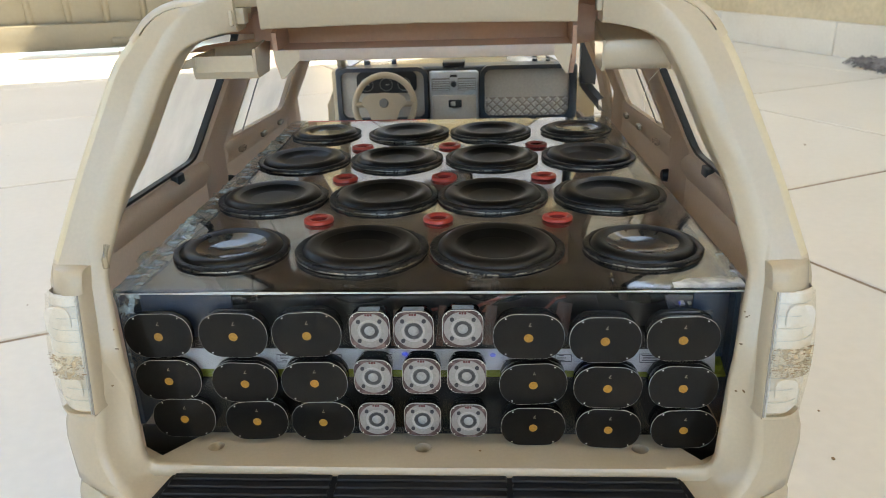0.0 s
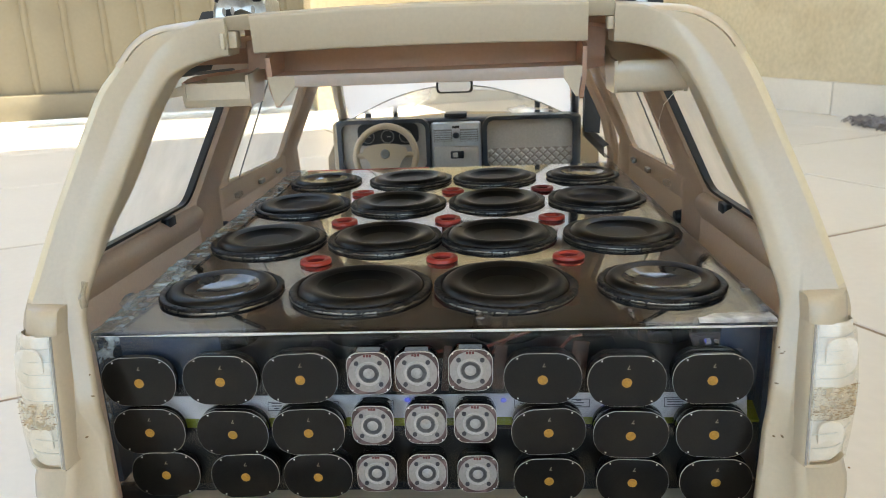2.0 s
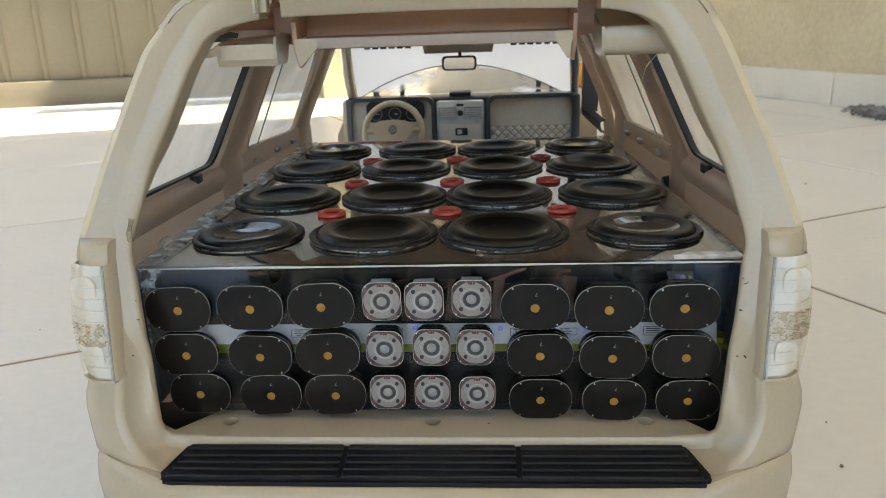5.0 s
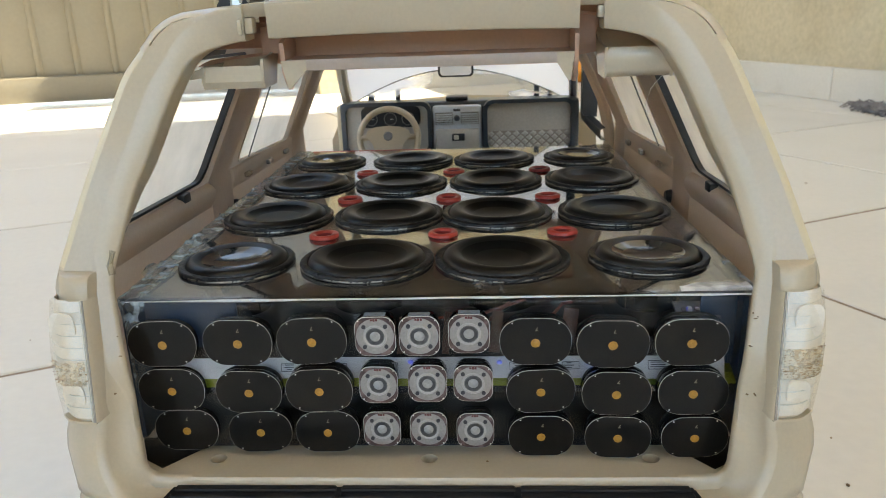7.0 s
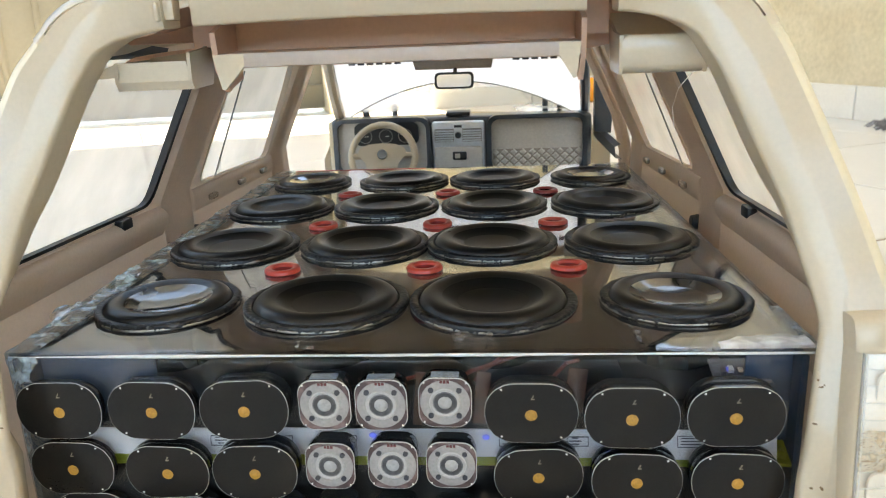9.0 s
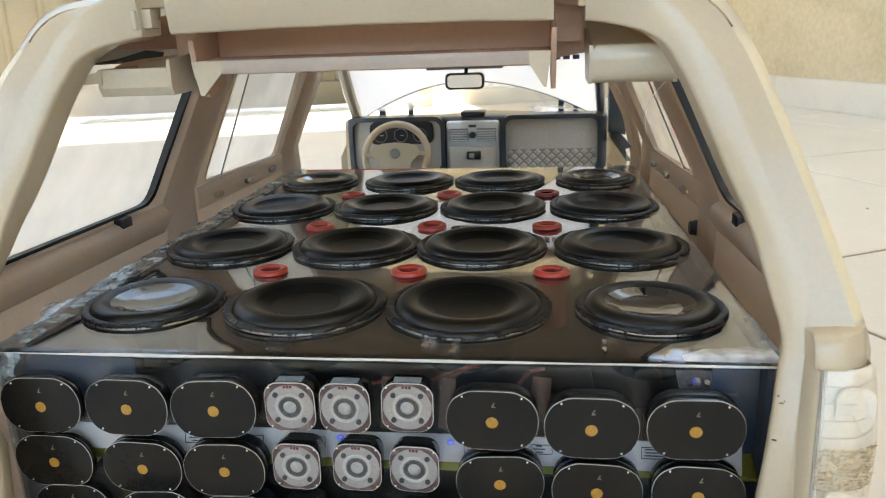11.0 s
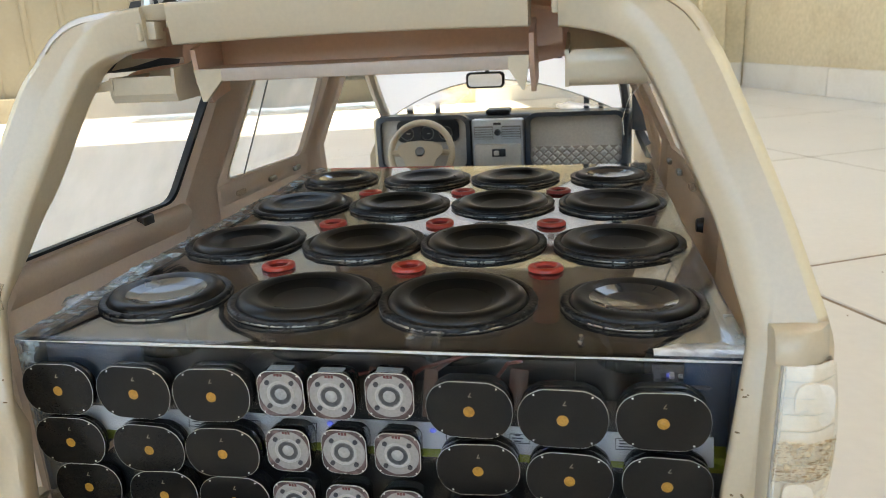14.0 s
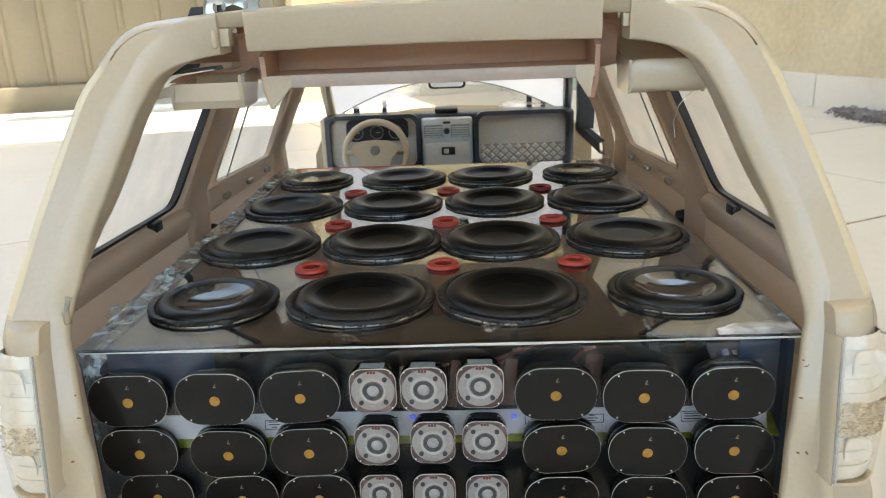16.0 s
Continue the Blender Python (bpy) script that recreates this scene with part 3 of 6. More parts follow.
frame_rows = [section(i, o) for i, o in STATIONS]
frame_rows = [lower_row(-1, *q) for q in LOWER[::-1]] + frame_rows + [lower_row(1, *q) for q in LOWER]
SPLIT = 8
part("tail_frame", loft([r[:SPLIT + 1] for r in frame_rows]), CREAM, toy, "cream plastic tailgate frame, scuffed and slightly yellowed", 58)
edge_rows = [r[SPLIT:] for r in frame_rows]
at_z = [r[-1][2] for r in frame_rows]
lo, hi = [k for k, z in enumerate(at_z) if z > 0.2125][0], [k for k, z in enumerate(at_z) if z > 0.2930][0]
last = len(frame_rows) - 1
hl = [k for k, z in enumerate(at_z) if z > 0.2965][0]                # the seam sits higher on the driver's side
for k0, k1, mat, name in ((0, lo, CREAM, "frame_edge"), (lo, hl, YELLOWED, "side_trim"), (hl, last - hi, CREAM, "frame_edge"), (last - hi, last - lo, YELLOWED, "side_trim"), (last - lo, last, CREAM, "frame_edge")):
    rows = edge_rows[k0 - 1:k1 + 2] if k0 == hl else edge_rows[k0:k1 + 1]
    if k0 == hl:             # the roof's own edge overlaps the strip by a small step
        rows = [[Vector(p) + Vector((math.copysign(0.0004, p[0]), -0.0002, 0.0003)) if abs(p[0]) > 0.09 else Vector(p) for p in r] for r in rows]
    part(name, loft(rows), mat, toy, "yellowed trim strip along the tail edge" if mat is YELLOWED else "", 50)

# roof: outer skin and lining
SKIN = [p for p in STATIONS if p[1][1] > 0.2925]
rows = []
for (xi, zi), (xo, zo) in SKIN:
    y0 = lean((zi + zo) / 2 if abs(xo) < 0.09 else zo) + 0.016
    xo *= 0.986
    rows.append([(xo, y0, zo - 0.0014), (xo, 0.42, zo + 0.002), (xo, 0.56, zo + 0.0025), (xo * 0.97, 0.66, zo + 0.001), (xo * 0.95, 0.695, zo - 0.006),
                 (xo * 0.93, 0.69, zo - 0.011), (xo * 0.95, 0.66, zo - 0.004), (xo * 0.97, 0.56, zo - 0.0015), (xo * 0.97, 0.42, zo - 0.002), (xo * 0.97, y0 + 0.02, zo - 0.0065)])
part("roof", loft(rows, closed=False), CREAM, toy, "cream plastic roof", 60)


# sides with their window openings
def side_x(y, z):
    base = 0.1425 - 0.045 * max(0.0, y - 0.42)
    return base - (z - 0.214) * (0.47 if z > 0.214 else -0.03)


def prism(points, s):
    """A cutter through a side: points as (y, z)."""
    return loft([[(s * 0.05, y, z) for y, z in points], [(s * 0.25, y, z) for y, z in points]], closed=True, ends=True)


def bend(points, r=0.006, n=4):
    """Round the corners of a (y, z) outline."""
    out = []
    k = len(points)
    for i in range(k):
        p, a, b = Vector(points[i]), Vector(points[i - 1]), Vector(points[(i + 1) % k])
        u, v = (a - p).normalized() * r, (b - p).normalized() * r
        for j in range(n + 1):
            t = j / n
            out.append(tuple(p + u * (1 - t) ** 2 + v * t ** 2))
    return out


QUARTER = bend([(0.2985, 0.2185), (0.431, 0.2160), (0.438, 0.2865), (0.3200, 0.2880)], 0.008)
REAR_DOOR = bend([(0.487, 0.2155), (0.604, 0.2125), (0.598, 0.250), (0.588, 0.284), (0.483, 0.285)], 0.008)
FRONT_DOOR = bend([(0.652, 0.168), (0.850, 0.166), (0.850, 0.310), (0.642, 0.310)], 0.005)
for s in (-1, 1):
    ys = [0.302, 0.34, 0.38, 0.42, 0.46, 0.5, 0.54, 0.58, 0.62, 0.66, 0.7, 0.74, 0.78, 0.82]
    zs = [0.07, 0.1, 0.13, 0.16, 0.19, 0.214, 0.235, 0.255, 0.275, 0.2945]
    bm = bmesh.new()
    nose = lambda y, z: max(y, lean(z) + 0.010) if y < 0.33 else y
    a = [[(s * side_x(y, z), nose(y, z), z) for z in zs] for y in ys]
    b = [[(s * (side_x(y, z) + 0.003), nose(y, z), z) for z in zs] for y in ys]
    join(bm, [ra + rb[::-1] for ra, rb in zip(a, b)], closed=True, ends=True)
    bmesh.ops.recalc_face_normals(bm, faces=bm.faces[:])
    bm = carve(bm, [prism(QUARTER, s), prism(REAR_DOOR, s), prism(FRONT_DOOR, s)])
    part("side_panel", bm, INNER, toy, "cream side panel with window openings", 30)
    for outline, name in ((QUARTER, "quarter_window"), (REAR_DOOR, "rear_door_window")):
        mid_y, mid_z = sum(p[0] for p in outline) / len(outline), sum(p[1] for p in outline) / len(outline)
        grow = lambda k, dx: [(s * (side_x(y, z) + dx), mid_y + (y - mid_y) * k, mid_z + (z - mid_z) * k) for y, z in outline]
        bm = bmesh.new()
        bm.faces.new([bm.verts.new(p) for p in grow(1.02, 0.0032)])
        pane = part(name, bm, WINDOW, toy, "dusty clear plastic pane with smudges")
        pane.visible_shadow = False
        seal = loft([grow(1.024, 0.0034), grow(1.024, -0.0006), grow(0.984, -0.0006), grow(0.984, 0.0034)], closed=True)
        if name == "quarter_window":
            part("window_seal", seal, SEAL, pane, "black rubber seal")
        else:
            part("window_rim", loft([grow(1.0, 0.003), grow(1.0, -0.001), grow(0.975, -0.001), grow(0.975, 0.003)], closed=True), INNER, pane)
            part("divider_bar", tube([(s * side_x(0.512, 0.2145), 0.512, 0.2145), (s * side_x(0.503, 0.2765), 0.503, 0.2765)], 0.0005), GREYMARK, pane, "thin grey divider bar")
    # pale ledge under the quarter window
    part("window_ledge", loft([[(s * (side_x(y, 0.2135) - d), y, z - 0.0022 * (y - 0.318) / 0.113) for z, d in ((0.2152, 0.0003), (0.2138, 0.0032), (0.2112, 0.0050), (0.2065, 0.0046), (0.2000, 0.0002))] for y in (0.308, 0.34, 0.37, 0.40, 0.425, 0.441)]), INNER, toy, degrees=80)
    # pillars stand a little proud on the inside
    for y0, y1, lean_y, proud in ((0.442, 0.476, 0.006, 0.0022), (0.612, 0.640, -0.006, 0.0026)):
        rows = []
        for z in (0.165, 0.195, 0.214, 0.24, 0.265, 0.293):
            k = (z - 0.165) / 0.12
            rows.append([(s * (side_x(y0 + (y1 - y0) * f, z) - proud * h), y0 + (y1 - y0) * f + lean_y * k, z) for f, h in ((0.0, 0.0), (0.06, 0.35), (0.15, 0.68), (0.3, 0.92), (0.5, 1.0), (0.7, 0.92), (0.85, 0.68), (0.94, 0.35), (1.0, 0.0))])
        part("pillar", loft(rows), INNER, toy, degrees=80)
    # belt ledge under the rear door window, with clips, screws and plugs
    rows = [[(s * (side_x(y, z) - d), y, z) for z, d in ((0.2138, 0.0), (0.2130, 0.0009), (0.2040, 0.0009), (0.2010, 0.0))] for y in (0.480, 0.53, 0.58, 0.612)]
    part("belt_ledge", loft(rows), INNER, toy, degrees=75)
    for y in (0.500, 0.545, 0.585):
        part("window_clip", box(s * (side_x(y, 0.207) - 0.0035) - 0.0016, s * (side_x(y, 0.207) - 0.0035) + 0.0016, y - 0.005, y + 0.005, 0.2045, 0.208, 0.001), PANE if y < 0.52 else CHROME, toy)
    part("seal_clip", box(s * 0.1405 - 0.0022, s * 0.1405 + 0.0022, 0.398, 0.408, 0.2095, 0.2155, 0.001), SEAL, toy)
    plug = lathe([(0, 0.003), (0.0035, 0.003), (0.0042, 0.0), (0.0042, -0.002)], 16)
    plug.transform(Matrix.Translation((s * (side_x(0.478, 0.19) - 0.001), 0.478, 0.19)) @ Matrix.Rotation(-s * radians(90), 4, "Y"))
    part("dark_plug", plug, SEAL, toy)

# ribs on the front pillar of the passenger side
for k in range(3):
    y = 0.650 + 0.010 * k
    part("pillar_rib", tube([(side_x(y, z) - 0.001, y + 0.10 * (0.25 - z) * 0.3, z) for z in (0.17, 0.2, 0.23, 0.26, 0.285)], 0.0032), INNER, toy)

# sill, bumper and step pad
holes = []
for x in (-0.0885, -0.0015, 0.087):
    c = lathe([(0, -0.02), (0.0034, -0.02), (0.0034, 0.01), (0, 0.01)], 20)
    c.transform(Matrix.Translation((x, 0.2785, 0.131)))
    holes.append(c)
    # an added black plug stands in for the shade down the hole
    plug = lathe([(0, 0.1232), (0.0033, 0.1232), (0.0033, 0.1222), (0, 0.1222)], 16)
    plug.transform(Matrix.Translation((x, 0.2785, 0)))
    part("hole_shade_plug", plug, SEAL, toy, "dark plug standing in for the shade in a drain hole")
plan = [(-0.0965, 0.2895), (-0.0935, 0.291), (0.0935, 0.291), (0.0965, 0.2895), (0.1108, 0.2690), (0.1106, 0.2655), (0.1050, 0.2642), (0.05, 0.2638), (0, 0.2636), (-0.05, 0.2638), (-0.1050, 0.2642), (-0.1106, 0.2655), (-0.1108, 0.2690)]
sill = loft([[(x, y, 0.120) for x, y in plan], [(x, y, 0.1308) for x, y in plan], [(x * 0.997, 0.2775 + (y - 0.2775) * 0.93, 0.1322 - (y - 0.2640) * 0.04) for x, y in plan]], closed=True, ends=True)
part("sill", carve(sill, holes), CREAM, toy, "cream loading sill with drain holes and dirt specks", 50)
for x, y, r in ((0.022, 0.2765, 0.0009), (0.034, 0.2720, 0.0006), (0.052, 0.2700, 0.0005), (-0.097, 0.2705, 0.0006), (0.061, 0.2745, 0.0004), (-0.02, 0.2695, 0.0004)):
    bm = bmesh.new()
    bmesh.ops.create_icosphere(bm, subdivisions=1, radius=r, matrix=Matrix.Translation((x, y, 0.1312)))
    part("dirt_speck", bm, MUD, toy)

# bumper: crease line under the body, shelf, face
CREASE = [(0.0, 0.2440, 0.1240), (0.05, 0.2440, 0.1240), (0.09, 0.2445, 0.1242), (0.1005, 0.2452, 0.1244), (0.1055, 0.2462, 0.1262), (0.113, 0.2487, 0.1280), (0.122, 0.2523, 0.1284), (0.130, 0.2560, 0.1288), (0.1360, 0.2598, 0.1290), (0.1392, 0.2650, 0.1288), (0.1402, 0.275, 0.1285), (0.1405, 0.300, 0.128)]
line = [(-x, y, z) for x, y, z in CREASE[:0:-1]] + CREASE
rows = []
for k, (x, y, z) in enumerate(line):
    (xa, ya, _), (xb, yb, _) = line[max(k - 1, 0)], line[min(k + 1, len(line) - 1)]
    out = Vector((yb - ya, -(xb - xa), 0)).normalized()
    wide = 0.0042 if abs(x) < 0.125 else 0.0042 - 0.0034 * min(1, (abs(x) - 0.125) / 0.014)
    p = Vector((x, y, z))
    back = Vector((x * 0.995, 0.264, 0.1252)) if abs(x) < 0.102 else p - out * 0.004 - Vector((0, 0, 0.0015))
    rows.append([back, p, p + out * wide * 0.55 + Vector((0, 0, 0.0002)), p + out * wide + Vector((0, 0, -0.0012)), p + out * (wide + 0.0014) + Vector((0, 0, -0.0040)), p + out * (wide + 0.0022) + Vector((0, 0, -0.012)), p + out * (wide + 0.0010) + Vector((0, 0, -0.026)),
                 p + out * (wide - 0.003) + Vector((0, 0, -0.046)), p + out * (wide - 0.012) + Vector((0, 0, -0.064)), p - out * 0.04 + Vector((0, 0, -0.068))])
bore = []
for s in (-1, 1):
    c = lathe([(0, -0.02), (0.0023, -0.02), (0.0023, 0.02), (0, 0.02)], 20)
    c.transform(Matrix.Translation((s * 0.0990, 0.2385, 0.1188)) @ Matrix.Rotation(radians(90), 4, "X"))
    bore.append(c)
thick = [r + [q + Vector((0, 0.0022, -0.0015)) for q in r[::-1]] for r in rows]
bump_bm = carve(loft(thick, closed=True, ends=True), bore)
part("bumper", bump_bm, CREAM, toy, "cream plastic rear bumper", 32)
for s in (-1, 1):
    ring = lathe([(0.0023, 0.0), (0.0024, 0.0007), (0.0032, 0.0009), (0.0037, -0.0004)], 24)
    ring.transform(Matrix.Translation((s * 0.0990, 0.2387, 0.1188)) @ Matrix.Rotation(radians(90), 4, "X"))
    part("screw_ring", ring, CREAM, toy)
pad_out = [(-0.1012, 0.0212), (0.1012, 0.0212), (0.1065, 0.004), (0.1045, 0.0), (-0.1045, 0.0), (-0.1065, 0.004)]
bm = bmesh.new()
bottom, top = ([(x - 0.001, 0.2425 + y, z + y * 0.11) for x, y in pad_out] for z in (0.1205, 0.1272))
join(bm, [list(bottom), list(top)], closed=True, ends=True)
bmesh.ops.recalc_face_normals(bm, faces=bm.faces[:])
bmesh.ops.bevel(bm, geom=bm.edges[:], offset=0.0012, segments=2, affect="EDGES")
pad = part("step_pad", bm, PAD, toy, "ribbed black step pad on the bumper")
for k in range(5):
    y = 0.2452 + 0.0041 * k
    w = 0.1025 - 0.0008 * k
    for x0, x1 in ((-w, -0.0355), (-0.0335, 0.0335), (0.0355, w)):
        part("tread_rib", box(x0 - 0.001, x1 - 0.001, y - 0.0017, y + 0.0017, 0.1262 + (y - 0.2425) * 0.11, 0.1279 + (y - 0.2425) * 0.11, 0.0005, seg=1), PAD, pad)


# tail lamps
def tail_lamp(s):
    quad = [(0.1245, 0.1612), (0.1393, 0.1630), (0.1442, 0.2043), (0.1293, 0.2048)]      # inner bottom, outer bottom, outer top, inner top
    def at(u, v, d):
        a = [quad[0][c] + (quad[1][c] - quad[0][c]) * u for c in (0, 1)]
        b = [quad[3][c] + (quad[2][c] - quad[3][c]) * u for c in (0, 1)]
        x, z = (a[c] + (b[c] - a[c]) * v for c in (0, 1))
        x += 0.0022 * math.sin(math.pi * v) * u
        y = lean(z) - 0.0072 - 0.0012 * math.sin(math.pi * u) + 0.0135 * max(0, u - 0.55) ** 1.6 + d
        return (s * x, y, z)
    n = 14
    base = part("tail_lamp", loft([[at(i / n, j / 32, 0.0016) for i in range(n + 1)] + [at(1, j / 32, 0.02)] for j in range(33)]), REFLECTOR, toy, "pale ribbed lamp behind a clear lens, stained with dirt")
    for c, w, v in ((0.60, 0.0052, 0.76), (0.50, 0.0042, 0.18)):
        p = at(c, v, 0.0013)
        bowl = loft([[Vector(p) + Vector((x * k, -d, z * k * 1.25)) for x, z in oval(w, w, 24, 3.4)] for k, d in ((1.0, -0.0002), (0.96, 0.0004), (0.80, 0.0005), (0.02, 0.0001))], closed=True)
        part("bulb_bowl", bowl, REFLECTOR, base)
    lens = part("lens", loft([[at(i / n, j / 20, -0.0012) for i in range(n + 1)] + [at(1.0, j / 20, 0.012)] for j in range(21)]), LENS, base, "clear ribbed lens")
    lens.visible_shadow = False
    for j in range(1, 10):
        part("lens_rib", tube([at(0.05 + 0.93 * k / 8, j / 10 + 0.018 * (k / 8) ** 2, 0.0004) for k in range(9)], 0.00022 if j < 5 else 0.00014, 6), RIB, base)
    part("lamp_rim", tube([at(0.07, k / 8, -0.0011) for k in range(9)], 0.00025), RIB, base)
    # a thin grey tube paints the shade between housing and lens
    part("lamp_gap", tube([Vector(at(0.015, k / 8, -0.0012)) for k in range(9)], 0.00040, 6), LAMP_GAP, base, "grey strip painting the shade of the gap beside the lens")
    rows = []
    for k in range(9):
        x, y, z = at(0, k / 8, 0)
        rows.append([(x - s * 0.0022, lean(z) - 0.0005, z), (x - s * 0.0013, y - 0.0002, z), (x - s * 0.0004, y - 0.0014, z), (x + s * 0.0003, y - 0.0008, z)])
    part("housing_edge", loft(rows), CREAM, base, degrees=60)
    low = [at(k / 6, 0, 0) for k in range(7)]
    part("housing_edge", loft([[(x, y - 0.0012, z + 0.0002), (x, y - 0.0013, z - 0.0008), (x, y + 0.003, z - 0.0016)] for x, y, z in low]), CREAM, base, degrees=60)
    wash = loft([[at(0.03 + 0.95 * i / 12, 0.32 + 0.24 * j / 8 + 0.012 * noise.noise((i * 0.7, j, s)), -0.00135) for i in range(13)] for j in range(9)]) if s > 0 else loft([[at(0.10 + 0.72 * i / 12, 0.30 + 0.20 * j / 8 + 0.015 * noise.noise((i * 0.7, j, s)), -0.00135) for i in range(13)] for j in range(9)])
    part("dirt_wash", wash, WASH, base, "pale brown wash of dried dirt").visible_shadow = False
    rnd = random.Random(5 + s)
    bm = bmesh.new()
    for k in range(230 if s > 0 else 90):
        row = rnd.choice((0.335, 0.36, 0.385, 0.41, 0.44, 0.475, 0.51, 0.545) if s > 0 else (0.32, 0.345, 0.40, 0.43, 0.455, 0.49))
        u, v = 0.05 + 0.88 * rnd.random() ** 0.9, row + rnd.gauss(0, 0.009)
        w, h = 0.0003 + 0.0009 * rnd.random() ** 2, 0.00007 + 0.00013 * rnd.random() ** 2
        c = at(u, v, -0.00155)
        f = bm.faces.new([bm.verts.new((c[0] + w * math.cos(t) * (0.6 + 0.6 * rnd.random()), c[1] - 0.00005, c[2] + h * math.sin(t) * (0.5 + 0.9 * rnd.random()) + w * 0.15 * math.cos(t))) for t in (0, 0.8, 1.6, 2.4, 3.2, 4.0, 4.8, 5.6)])
    tagged(part("dirt", bm, MUD, base, "brown dried dirt spots"), kind="stuff")


tail_lamp(-1)
tail_lamp(1)
for s in (-1, 1):
    # smooth collar over each lamp
    rows = []
    for z, k in ((0.2043, 0.95), (0.2055, 1), (0.2095, 1.0), (0.2116, 0.97), (0.2126, 0.86), (0.2131, 0.55), (0.2136, -0.1)):
        d = -0.0062 * k
        rows.append([(s * 0.1272, lean(z) - 0.0005, z), (s * 0.1281, lean(z) + d - 0.0006, z), (s * 0.1292, lean(z) + d - 0.0014, z), (s * 0.1352, lean(z) + d - 0.0016, z), (s * 0.1405, lean(z) + d * 0.8 + 0.0004, z), (s * 0.1440, lean(z) + d * 0.5 + 0.0040, z), (s * (0.1455 + 0.0003 * k), lean(z) + 0.010, z), (s * (0.1460 + 0.0003 * k), lean(z) + 0.02, z)])
    part("lamp_collar", loft(rows), CREAM, toy, degrees=34)

# cross beam with hinge boxes inside the roof's edge
beam_rows = []
for x in (-0.0568, -0.03, 0, 0.03, 0.0595):
    beam_rows.append([(x, 0.344, 0.305), (x, 0.3405, 0.2985), (x, 0.3400, 0.2885), (x, 0.3225, 0.2876), (x, 0.3215, 0.2838), (x, 0.3240, 0.2832), (x, 0.3440, 0.2850), (x, 0.3470, 0.305)])
beam = part("hinge_beam", loft(beam_rows, closed=True, ends=True), SHADED_CREAM, toy, "cream cross beam under the roof edge, coloured pinkish as in shade")
part("beam_lip", box(-0.0562, 0.0590, 0.3206, 0.3226, 0.2834, 0.2879, 0.0006), INNER, beam, "paler front lip")
for x0, x1, tip in ((-0.0580, -0.0562, 0.006), (0.0590, 0.0606, -0.004)):
    prof = [(0.320, 0.2945), (0.3435, 0.302), (0.3435, 0.279), (0.332, 0.2765), (0.329, 0.2755), (0.3215, 0.283)]
    part("beam_tab", loft([[(x0, y, z) for y, z in prof], [(x1, y, z) for y, z in prof]], closed=True, ends=True), SHADED_CREAM, beam)
    tri = [(x0, 0.2876), (x0 + tip * 0.35, 0.2768), (x0 + tip * 0.55, 0.2766), (x0 + tip * 1.7, 0.2838), (x0 + tip * 1.7, 0.2876)]
    part("beam_tab", loft([[(x, 0.3205, z) for x, z in tri], [(x, 0.3225, z) for x, z in tri]], closed=True, ends=True), CREAM, beam)
